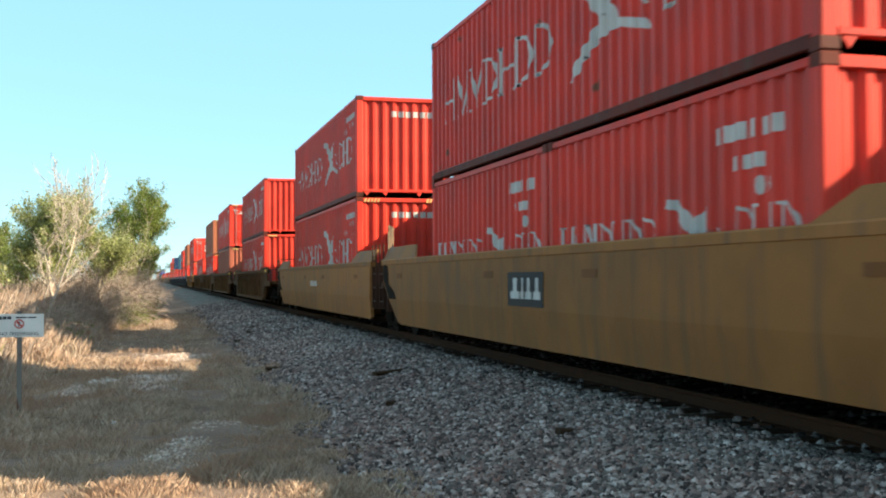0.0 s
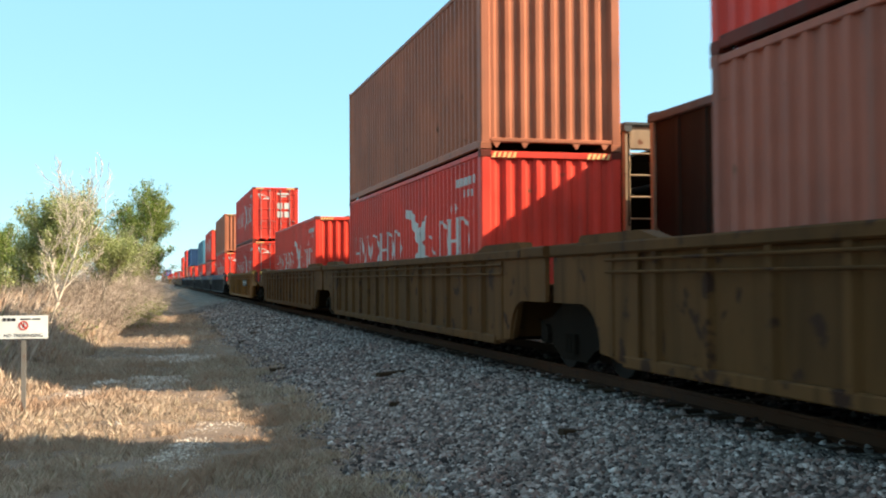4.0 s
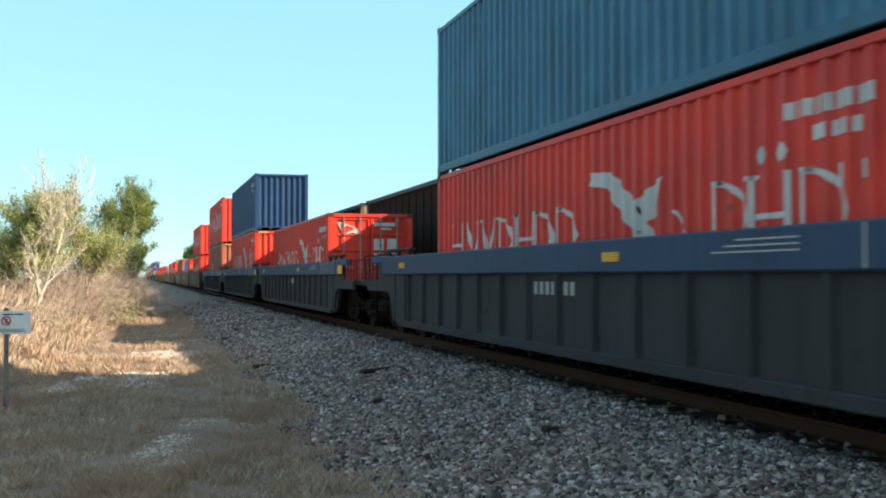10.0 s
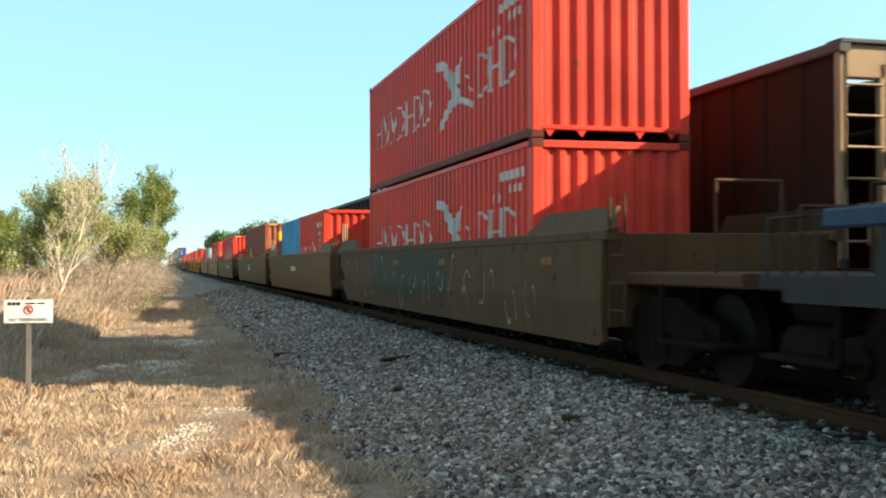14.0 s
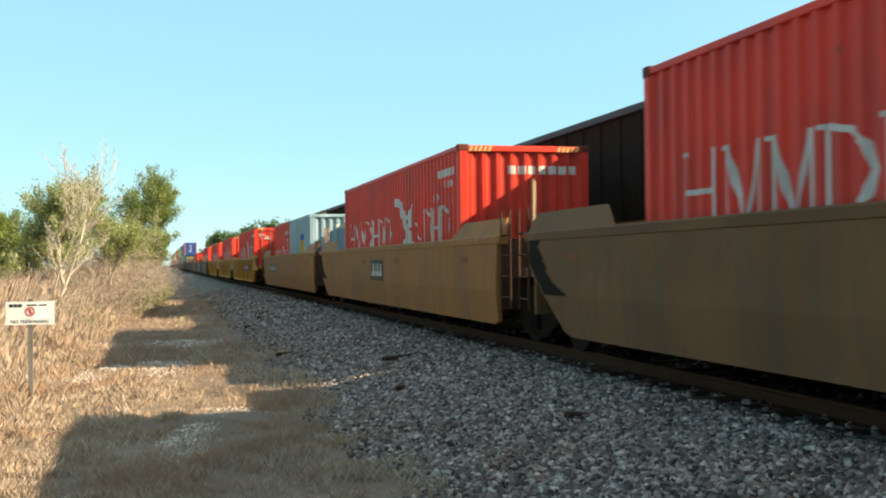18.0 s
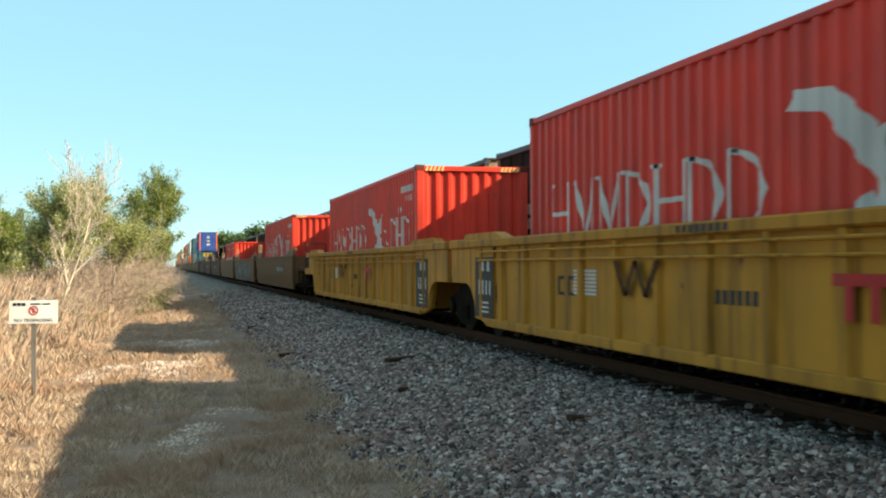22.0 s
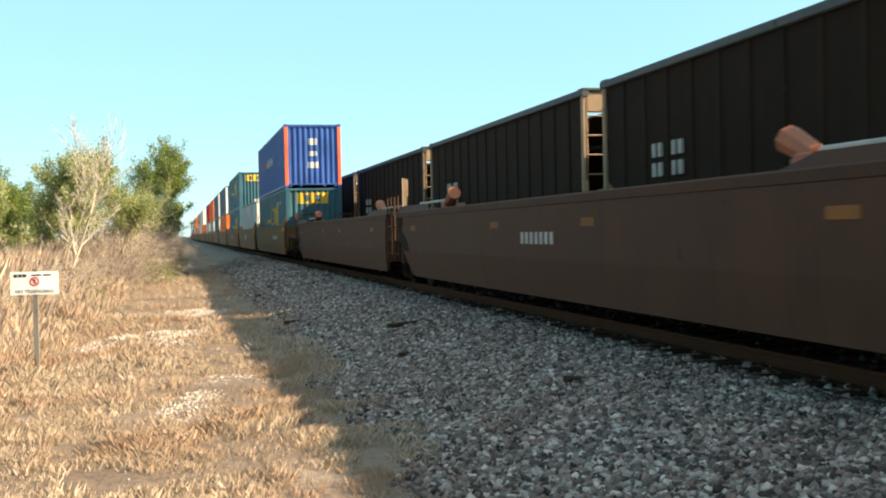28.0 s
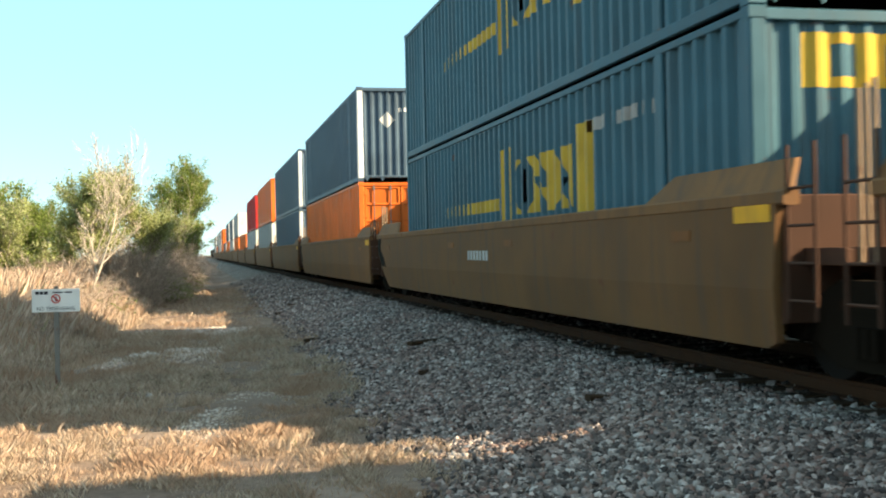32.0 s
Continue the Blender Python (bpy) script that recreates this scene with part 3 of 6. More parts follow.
def side_marks(c, marks, pts, hw, length, height):
    place = lambda a, d, zz: (-(hw - 0.012 - d), a, zz)

    def put(nm, polys, mat_, lab):
        part(nm, painted_on(polys, pts, place), mat_, c, lab)
    if "sail" in marks or "small" in marks:
        k = length / F40
        low, h = (0.37 * height, 0.28 * height) if k > 0.9 else (0.37 * height, 0.19 * height)
        for i in range(7):
            put("painted_sign", glyph(length - (0.85 + 0.79 * i + 0.68) * k, low, 0.66 * k, h, (0, 1, 1, 2, 0, 2, 2)[i]), LOGOWHITE, "white painted upright strokes")
        for i, a in enumerate((2.1, 1.5, 0.72)):
            put("painted_sign", glyph(a * k, low, 0.6 * k, h, (2, 0, 2)[i]), LOGOWHITE, "white painted upright strokes")
        for a in (1.62, 1.92):
            put("painted_dot", [[((a + 0.1 * math.cos(t)) * k, low + h + 0.16 + 0.09 * math.sin(t)) for t in [j * math.pi / 4 for j in range(8)]]], LOGOWHITE, "white painted dot")
        put("sail_mark", sail_cross(2.9 * k, 0.25 * height if k > 0.9 else 0.3 * height, 2.75 * k, (0.53 if k > 0.9 else 0.32) * height), LOGOWHITE, "white crossed sail mark")
    if "sail" in marks:
        put("number_row", [quad(0.42 + i * 0.13, height - 0.5, 0.09, 0.14) for i in range(9)] + [quad(0.6 + i * 0.13, height - 0.7, 0.09, 0.12) for i in range(5)] + [quad(0.5, height - 1.05, 0.1, 0.14), quad(0.78, height - 1.05, 0.1, 0.14)], LOGOWHITE, "rows of white bars")
    if "numbers" in marks:
        put("number_row", [quad(0.6 + i * 0.2, height - 0.55, 0.13, 0.16) for i in range(6)] + [quad(0.9 + i * 0.2, height - 0.82, 0.13, 0.13) for i in range(3)], LOGOWHITE, "rows of white bars")
    if "block" in marks.split():
        a = length - 4.0 if length > 8 else 1.6
        put("logo_panel", [quad(a, 0.75, 1.2, 0.95)], LOGOYELLOW, "yellow logo panel")
        put("logo_band", [quad(a, 1.705, 1.25, 0.22)], ROYAL, "blue logo band")
    if "dome" in marks:
        z = 1.22
        put("block_mark", [quad(4.8, z + 0.08, 2.55, 0.84)], LOGOYELLOW, "yellow block panel")
        ring = [(6.98 + 0.42 * math.cos(v), z + 0.5 + 0.48 * math.sin(v)) for v in [j * math.pi / 8 for j in range(16)]]
        place_up = lambda a, d, zz: place(a, d - 0.003, zz)

        def over(nm, polys, mat_, lab):
            part(nm, painted_on(polys, pts, place_up), mat_, c, lab)
        over("ring_mark", [ring], TEALBLUE, "dark round cut in the panel")
        over("ring_core", [[(6.98 + 0.22 * math.cos(v), z + 0.5 + 0.26 * math.sin(v) + 0.0) for v in [j * math.pi / 6 for j in range(12)]]], TEALBLUE, "dark round cut in the panel")
        over("slant_mark", [[(5.9, z + 0.05), (6.1, z + 0.05), (6.42, z + 0.6), (6.22, z + 0.6)], [(5.86, z + 0.42), (6.06, z + 0.42), (6.4, z + 0.95), (6.2, z + 0.95)]], TEALBLUE, "dark slanted cut in the panel")
        over("slant_mark", [[(4.78, z + 0.05), (5.0, z + 0.05), (5.5, z + 0.95), (5.3, z + 0.95)], [(5.3, z + 0.05), (5.5, z + 0.05), (5.2, z + 0.5), (5.05, z + 0.5)]], TEALBLUE, "dark slanted cut in the panel")
        for b, w in ((4.02, 0.28), (4.42, 0.26), (7.62, 0.24), (7.98, 0.24)):
            put("bar_mark", [quad(b, z - 0.2, w, 1.35)], LOGOYELLOW, "yellow upright bar")
        put("word_row", [quad(8.4 + i * 0.33, z + 0.18, 0.2, 0.2) for i in range(12)], LOGOYELLOW, "row of yellow bars")
        put("number_row", [quad(1.9 + i * 0.24, 2.22, 0.14, 0.16) for i in range(10)], PALEGREY, "row of pale bars")
    if "whiteword" in marks:
        put("word_mark", [[(6.6 + i * 0.5, 1.45), (6.85 + i * 0.5, 1.45), (6.95 + i * 0.5, 1.85), (6.7 + i * 0.5, 1.85)] for i in range(7)], LOGOWHITE, "white lettering drawn as bars")
        put("red_word_mark", [quad(10.2, 1.5, 1.2, 0.34)], REDTAG, "red lettering drawn as a bar")
        put("round_mark", [quad(12.95 + 0.02 * abs(k - 4.5), 1.5 + 0.06 * k, 0.55 - 0.04 * abs(k - 4.5), 0.03) for k in range(10)], PALEGREY, "faded round mark")
    if "bluelow" in marks:
        put("word_mark", [quad(1.2 + i * 0.42, 0.7, 0.3, 0.3) for i in range(8)] + [quad(1.2 + i * 0.42, 1.1, 0.3, 0.14) for i in range(8)], LOGOWHITE, "white lettering drawn as bars")
    if "greybars" in marks:
        put("number_row", [quad(length * 0.3 + i * 0.22, height - 0.62, 0.14, 0.2) for i in range(7)] + [quad(length * 0.55, 1.3, 0.2, 0.25), quad(length * 0.55 + 0.3, 1.3, 0.2, 0.25)], PALEGREY, "grey marks")
    if "placards" in marks:
        for a in (7.0, 6.3):
            put("diamond_placard", [[(a, 1.95), (a + 0.2, 2.2), (a + 0.4, 1.95), (a + 0.2, 1.7)]], LOGOWHITE, "white diamond placard")


# ---- the stack train's cars ----
XC, SPEED = 6.25, 19.25          # centre of the near track, mean metres a second towards the start
LEAD = [(0, 0.0), (4, -0.41), (8, -0.58), (10, -0.4), (12, 0.42), (14, 1.68), (16, 3.13), (18, 4.84), (20, 6.11), (22, 6.76), (24, 6.61), (26, 5.84), (28, 6.17), (29, 6.78), (30, 7.32), (31, 7.6), (32, 7.67)]   # how far the train is ahead of that speed
X2, SPEED2, HLEN = 10.3, 19.7, 15.665   # centre of the far track, its train's speed and the length of a hopper car


WHEELSTEEL = paint("dark_wheel_steel", (0.016, 0.013, 0.011), 0.7, 0.4, 0.05, spec=0.1)


def bogie_parts(parent, y, mats=BLACKSTEEL):
    """A two-axle bogie under a car."""
    b = new("bogie")
    b.parent = parent
    b.location = (0, y, 0)

    def frame_mesh(sgn):
        x0, x1 = sorted((sgn * 1.02, sgn * 1.14))
        poly = [(-1.2, 0.34), (-1.2, 0.62), (-0.75, 0.7), (-0.38, 0.86), (0.38, 0.86), (0.75, 0.7), (1.2, 0.62), (1.2, 0.34), (0.75, 0.34), (0.42, 0.16), (-0.42, 0.16), (-0.75, 0.34)]
        s = Shape().prism(poly, 0, x0, x1)
        for yy in (-0.89, 0.89):
            s.tube((sgn * 1.0, yy, 0.46), (sgn * 1.2, yy, 0.46), 0.13, n=8)
        for yy in (-0.12, 0, 0.12):
            s.tube((sgn * 1.16, yy, 0.26), (sgn * 1.16, yy, 0.5), 0.05, n=6)
        return s.mesh("side_frame", mats)
    for sgn in (-1, 1):
        part("side_frame", shared(("sf", sgn), lambda: frame_mesh(sgn)), None, b)
    part("bolster", shared(("bolster",), lambda: Shape().box(-1.1, 1.1, -0.2, 0.2, 0.45, 0.75, 0.04).mesh("bolster", mats)), None, b)
    for yy in (-0.89, 0.89):
        part("axle", shared(("axle",), lambda: Shape().tube((-0.7, 0, 0.46), (0.7, 0, 0.46), 0.08, n=8).mesh("axle", mats)), None, b, at=(0, yy, 0))
        for sgn in (-1, 1):
            def wheel():
                s = Shape().tube((sgn * 0.72, 0, 0.46), (sgn * 0.85, 0, 0.46), 0.46, n=20)
                s.tube((sgn * 0.69, 0, 0.46), (sgn * 0.72, 0, 0.46), 0.485, n=20)
                return s.mesh("wheel", WHEELSTEEL)
            part("wheel", shared(("wheel", sgn), wheel), None, b, at=(0, yy, 0))
    return b


def side_wall(x, e0, e1, zb, zt, cut=0.55, thick=0.07, kick=0.0):
    """A well car's side sheet with its lower corners cut away; kick: how far its lower part leans in. A leaning
    sheet stands upright at its near end and is cut on a slant over the bogie at its far end."""
    sgn = 1 if x > 0 else -1
    s = Shape()
    if kick:
        zc, slant = zb + 0.5, 1.25
        at = lambda z: e1 - 0.05 - slant * (zt - 0.42 - z) / (zt - 0.42 - zb)
        s.prism([(e0, zt), (e0 + cut * 0.45, zc), (at(zc), zc), (e1 - 0.05, zt - 0.42), (e1, zt)], 0, *sorted((x, x - sgn * thick)))
        lo2 = [(e0 + cut * 0.45, zc), (e0 + cut * 0.6, zb + 0.06), (e0 + cut + 0.1, zb), (at(zb) - 0.15, zb), (at(zb + 0.06), zb + 0.06), (at(zc), zc)]
        n = len(lo2)
        vs = [(x - sgn * kick * (zc - p[1]) / 0.5 - sgn * q, p[0], p[1]) for q in (0, thick) for p in lo2]
        s.add(vs, [tuple(range(n)), tuple(range(2 * n - 1, n - 1, -1))] + [(i, i + n, (i + 1) % n + n, (i + 1) % n) for i in range(n)])
    else:
        low = [(e0 + cut * 0.35, zb + 0.62), (e0 + cut, zb + 0.1), (e0 + cut + 0.45, zb), (e1 - cut - 0.45, zb), (e1 - cut, zb + 0.1), (e1 - cut * 0.35, zb + 0.62)]
        s.prism([(e0, zt)] + low + [(e1, zt)], 0, *sorted((x, x - sgn * thick)))
    return s


def hand_ladder(sgn, y, z0, z1, x=1.46):
    s = Shape()
    for dy in (0.0, 0.4):
        s.tube((sgn * x, y + dy, z0), (sgn * x, y + dy, z1), 0.018, n=5)
    k = int((z1 - z0) / 0.3)
    for i in range(k):
        s.tube((sgn * x, y, z0 + 0.15 + i * 0.3), (sgn * x, y + 0.4, z0 + 0.15 + i * 0.3), 0.014, n=5)
    return s


def well_car(near, far, kind, near_coupled, far_coupled, label, plate="", graffiti=False, detail=True):
    """One well of the train between two gaps, named by where they lie at 0 s."""
    paint_, chord, side, kick = {"tan": (TAN, TAN, TAN, 0.05), "dulltan": (DULLTAN, DULLTAN, DULLTAN, 0.05), "brown": (CARBROWN, CARBROWN, CARBROWN, 0.05),
                                 "yellow": (YELLOW, YELLOW, YELLOW, 0), "oldyellow": (OLDYELLOW, OLDYELLOW, OLDYELLOW, 0), "blue": (CARDARK, CARBLUE, CARDARK, 0)}[kind]
    if kind == "oldyellow" and near < 125:
        paint_ = chord = side = SOOTYYELLOW
    if graffiti and near < 400:
        paint_ = chord = side = SOOTYTAN
    if kind == "tan" and near > 590:
        paint_ = chord = side = DUSTYTAN
    car = tagged(new("well_car"), label, "rail car", "cars of the stack train")
    car["y0"], car["z0"] = near, 0.0
    L = far - near
    smooth_side = kind in ("tan", "dulltan", "brown")
    joint = 0.7 if smooth_side else 1.15
    e0, e1 = (2.7 if near_coupled else joint), L - (2.7 if far_coupled else joint)
    zb, zt = 0.28, 1.6
    sx = 1.5 if smooth_side else 1.42
    for sgn in (-1, 1):
        part("side_sheet", side_wall(sgn * sx, e0, e1, zb, zt - 0.04, 0.18 if smooth_side else 0.42, 0.07, kick), side, car)
        cz = 1.24 if kind == "blue" else 1.47
        s = Shape().box(*sorted((sgn * 1.51, sgn * 1.36)), e0 - 0.12, e1 + 0.12, cz, zt, 0.02)
        part("top_chord", s, chord, car)
        if not smooth_side:
            s = Shape().box(*sorted((sgn * 1.48, sgn * 1.38)), e0 + 1.1, e1 - 1.1, zb - 0.03, zb + 0.1, 0.015)
            part("bottom_chord", s, side, car)
            n = round((e1 - e0 - 1.6) / 1.04)
            rib = shared(("rib", side.name, sgn, cz), lambda: Shape().prism([(sgn * 1.42, -0.08), (sgn * 1.48, -0.045), (sgn * 1.48, 0.045), (sgn * 1.42, 0.08)], 2, zb + 0.07, cz).mesh("rib", side))
            for i in range(n + 1):
                part("rib", rib, None, car, at=(0, e0 + 0.8 + i * (e1 - e0 - 1.6) / n, 0))
            if kind != "blue":
                for zr in (1.27, 1.4):
                    part("side_rod", Shape().tube((sgn * 1.495, e0 + 0.7, zr), (sgn * 1.495, e1 - 0.7, zr), 0.016, n=6), side, car)
        tall = (0.06 if "empty" in label else 0.2) if smooth_side else 0.1
        long = 2.9 if smooth_side else 2.2
        for y, a, b in () if kind == "blue" else ((e0 - 0.15, 0.12, 0.5), (e1 + 0.15 - long, 0.5, 0.12)):
            if smooth_side:                               # a flap that leans in over the well
                prof_ = [(y, zt - 0.01), (y + a, zt + tall + 0.06), (y + long - b, zt + tall + 0.06), (y + long, zt - 0.01)]
                flap = Shape()
                vs = [(sgn * (1.47 - 0.5 * max(0, zz - zt) - q), yy, zz) for q in (0, 0.05) for yy, zz in prof_]
                flap.add(vs, [(0, 1, 2, 3), (7, 6, 5, 4)] + [(i, i + 4, (i + 1) % 4 + 4, (i + 1) % 4) for i in range(4)])
                part("container_guide", flap, chord, car)
            else:
                poly = [(y, zt - 0.01), (y + a, zt + tall), (y + long - b, zt + tall), (y + long, zt - 0.01)]
                part("container_guide", Shape().prism(poly, 0, *sorted((sgn * 1.49, sgn * 1.3))), chord, car)
        if detail and sgn < 0 and smooth_side:
            for y in (e0 - 0.5, e1 + 0.1):
                part("ladder", shared(("lad", smooth_side), lambda: hand_ladder(-1, 0, 0.55, 1.95, 1.46 if smooth_side else 1.49).mesh("ladder", CARBROWN)), None, car, at=(0, y, 0))
    if not smooth_side:
        for y0, y1, d in ((e0 - (1.9 if near_coupled else 0.9), e0 + 0.2, 1), (e1 - 0.2, e1 + (1.9 if far_coupled else 0.9), -1)):
            a, b = (y0, y1) if d > 0 else (y1, y0)
            coupled = near_coupled if d > 0 else far_coupled
            r = 2.8 if coupled else 1.1           # from the joint to the top of the arch over the bogie
            m = 0.0 if d > 0 else L
            arch = [(0.5, 0.36)] + [(0.5 * math.cos(t), 0.36 + 0.52 * math.sin(t)) for t in [math.pi / 12 * k for k in range(1, 6)]] + [(0.0, 0.9)]
            for sgn in (-1, 1):
                poly = [(r + 1.5, 1.47), (r + 1.5, 0.28)] + [(r + u, w) for u, w in arch]
                if coupled:
                    poly += [(0.85, 0.9), (0.85, 1.1), (2.0, 1.12), (2.05, 1.47)]
                else:
                    poly += [(0.15, 0.9), (0.15, 1.47)]
                part("end_sheet", Shape().prism([(m + d * u, w) for u, w in poly], 0, *sorted((sgn * 1.46, sgn * 1.4))), side, car)
                part("end_chord", Shape().box(*sorted((sgn * 1.5, sgn * 1.36)), *sorted((m + d * (1.45 if coupled else 0.12), m + d * (r + 0.2))), 1.47, 1.62, 0.02), chord, car)
                if coupled and kind == "oldyellow" and sgn < 0:
                    part("reflector", Shape().box(-1.505, -1.498, *sorted((m + d * 1.75, m + d * 2.7)), 1.49, 1.6), STICKER, car, "yellow reflector")
            if coupled:
                for x, z, q in ((-0.95, 0.5, 0.2), (-0.9, 0.82, 0.13)):
                    part("air_tank", Shape().tube((x, m + d * 0.3, z), (x, m + d * 1.0, z), q, n=10), BLACKSTEEL, car)
                for y in (0.55, 0.85, 1.25, 1.6):
                    part("grab_iron", Shape().tube((-1.42, m + d * y, 1.1), (-1.42, m + d * y, 1.58), 0.014, n=5).tube((-1.42, m + d * y, 1.58), (-1.2, m + d * y, 1.6), 0.014, n=5), CARDARK, car)
    if smooth_side:
        for y in (e0 + 0.05, e1 - 0.05):
            part("end_wall", Shape().box(-1.42, 1.42, y - 0.04, y + 0.04, 0.5, 1.56, 0.01), CARBROWN if kind != "dulltan" else side, car)
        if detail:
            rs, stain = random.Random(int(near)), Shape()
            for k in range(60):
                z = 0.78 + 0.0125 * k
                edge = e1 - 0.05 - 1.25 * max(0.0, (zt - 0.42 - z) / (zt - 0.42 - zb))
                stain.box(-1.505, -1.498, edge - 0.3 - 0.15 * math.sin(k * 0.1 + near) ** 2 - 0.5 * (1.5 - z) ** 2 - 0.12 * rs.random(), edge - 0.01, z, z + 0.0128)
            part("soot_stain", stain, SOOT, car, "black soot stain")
        for y in (e0 + 0.1,) if near > 590 else ():
            part("reflector", Shape().box(-1.507, -1.497, y, y + 0.62, 1.34, 1.5), STICKER, car, "yellow reflector")
    # floor, cross members, end decks
    part("well_floor", Shape().box(-1.36, 1.36, e0 + 1.2, e1 - 1.2, 0.3, 0.36), BLACKSTEEL, car)
    for y0, y1, coupled in ((0.15, e0 + 0.9, near_coupled), (e1 - 0.9, L - 0.15, far_coupled)):
        part("end_deck", Shape().box(-1.25, 1.25, y0, y1, 0.98, 1.12, 0.02), CARDARK if kind == "blue" else CARBROWN if smooth_side else chord, car)
        part("draft_sill", Shape().box(-0.3, 0.3, y0 - (0.15 if coupled else 0.0) + 0.0, y1, 0.62, 0.98, 0.03), BLACKSTEEL, car)
    for y in (e0 + 1.0, e1 - 1.0):
        part("bulkhead", Shape().box(-1.38, 1.38, y - 0.05, y + 0.05, 0.36, 1.12), side, car)
    for end, y, coupled in ((0, e0, near_coupled), (1, e1, far_coupled)):
        d = -1 if end == 0 else 1
        if coupled:
            bogie_parts(car, y + d * (0.75 if smooth_side else 0.35))
            part("coupler", Shape().box(-0.12, 0.12, *sorted((y + d * 2.55, y + d * 1.9)), 0.72, 0.95, 0.03), BLACKSTEEL, car)
            s, zr = Shape(), 2.0 if smooth_side else 1.68
            for x in (-1.2, -0.5, 0.5, 1.2):
                s.tube((x, y + d * 2.0, 1.1), (x, y + d * 2.0, zr), 0.02, n=5)
            s.tube((-1.2, y + d * 2.0, zr), (-0.5, y + d * 2.0, zr), 0.02, n=5).tube((0.5, y + d * 2.0, zr), (1.2, y + d * 2.0, zr), 0.02, n=5)
            part("end_rail", s, CARBROWN, car)
            part("crossover_step", Shape().box(-1.4, -0.85, *sorted((y + d * 1.2, y + d * 2.3)), 0.42, 0.46).box(-1.4, -1.36, *sorted((y + d * 1.2, y + d * 1.25)), 0.42, 1.0), BLACKSTEEL, car)
        elif end == 0:
            bogie_parts(car, 0.0)
            if smooth_side:
                for k in range(3):
                    part("hand_rod", shared(("rod", chord.name), lambda: Shape().tube((-1.3, 0, 1.0), (-1.3, 0, 2.35), 0.022, n=5).mesh("hand_rod", BUFF)), None, car, at=(0.1 * k, -0.35 + 0.25 * k, 0))
                if kind == "dulltan" and near < 560:
                    # small red box added for the bright red patch in the joint
                    part("brake_box", Shape().box(-1.15, -0.8, 0.6, 0.95, 0.55, 0.95, 0.04), REDTAG, car, "small red box in the joint")
    if kind == "brown" and "empty" in label:
        for y, d in ((e0 + 2.9, 1), (e1 - 2.6, -1)):
            part("brake_cylinder", Shape().tube((-1.0, y, 1.72), (-1.0, y + d * 0.42, 1.9), 0.1, 0.13, 8).box(-1.12, -0.9, y - 0.1, y + 0.16, 1.62, 1.76, 0.02), RUSTBROWN, car, "rusty brake cylinder")
            part("brake_pipe", Shape().box(-1.05, -0.95, *sorted((y - d * 0.1, y - d * 2.4)), 1.74, 1.8, 0.015), STEEL, car)
            part("brake_bracket", Shape().box(-1.1, -0.7, y - 0.1, y + 0.25, 1.1, 1.72, 0.02), BUFF, car)
    if kind == "yellow":
        for y, c in ((1.62, near_coupled), (L - 2.6, far_coupled)):
            if c:
                continue
            part("stencil_panel", Shape().box(-1.466, -1.458, y, y + 0.98, 0.38, 1.32), PLATE, car, "black stencil panel")
            s = Shape()
            for i in range(2):
                s.box(-1.469, -1.464, y + 0.2 + 0.3 * i, y + 0.32 + 0.3 * i, 1.1, 1.26)
            for i in range(4):
                s.box(-1.469, -1.464, y + 0.14 + 0.19 * i, y + 0.2 + 0.19 * i, 0.74, 0.96)
            for i in range(3):
                s.box(-1.469, -1.464, y + 0.25, y + 0.7, 0.46 + 0.07 * i, 0.49 + 0.07 * i)
            part("stencil_row", s, LOGOWHITE, car, "white stencil bars")
        yq = e1 - 5.4
        s = Shape()
        for i in range(7):
            s.box(-1.426, -1.419, yq, yq + 0.72, 0.84 + 0.045 * i, 0.87 + 0.045 * i)
        part("stencil_patch", s, LOGOWHITE, car, "faded white stencil patch")
        for k in range(4):
            a, b = yq - 0.75 - 0.26 * k, yq - 0.75 - 0.26 * (k + 1)
            z0, z1 = (1.24, 0.86) if k % 2 == 0 else (0.86, 1.24)
            part("paint_stroke", Shape().add([(-1.4865, a, z0), (-1.4865, a + 0.12, z0), (-1.4865, b + 0.12, z1), (-1.4865, b, z1)], [(0, 1, 2, 3)]), SOOTYYELLOW, car, "brown slanted paint stroke")
        for k, (a, w, z0, z1) in enumerate(((yq - 5.5, 0.8, 1.04, 1.13), (yq - 4.95, 0.1, 0.78, 1.04), (yq - 5.25, 0.1, 0.78, 1.04))):
            part("red_bar", Shape().box(-1.489, -1.484, a, a + w, z0, z1), RED_WORN, car, "faded red painted bar")
        s = Shape()
        for i in range(8):
            s.box(-1.514, -1.508, yq - 3.2 + 0.13 * i, yq - 3.12 + 0.13 * i, 1.5, 1.57)
        for i in range(6):
            s.box(-1.426, -1.419, yq - 2.9 - 0.13 * i, yq - 2.82 - 0.13 * i, 0.84, 0.97)
        part("number_row", s, PLATE, car, "dark stencil bars")
    if kind == "blue":
        for y in (e0 - 0.3, e1 - 1.9):
            part("guide_beam", Shape().box(-1.42, -1.32, y, y + 2.2, 1.7, 1.75, 0.012), CARDARK, car)
            for k in (0.25, 1.1, 1.95):
                part("guide_bracket", Shape().prism([(y + k, 1.6), (y + k + 0.12, 1.6), (y + k + 0.2, 1.71), (y + k - 0.08, 1.71)], 0, -1.4, -1.35), CARDARK, car)
        rows = Shape()
        for k in range(7):
            rows.box(-1.515, -1.509, e0 + 0.5 + 0.32 * k, e0 + 0.525 + 0.32 * k, 1.26, 1.58)
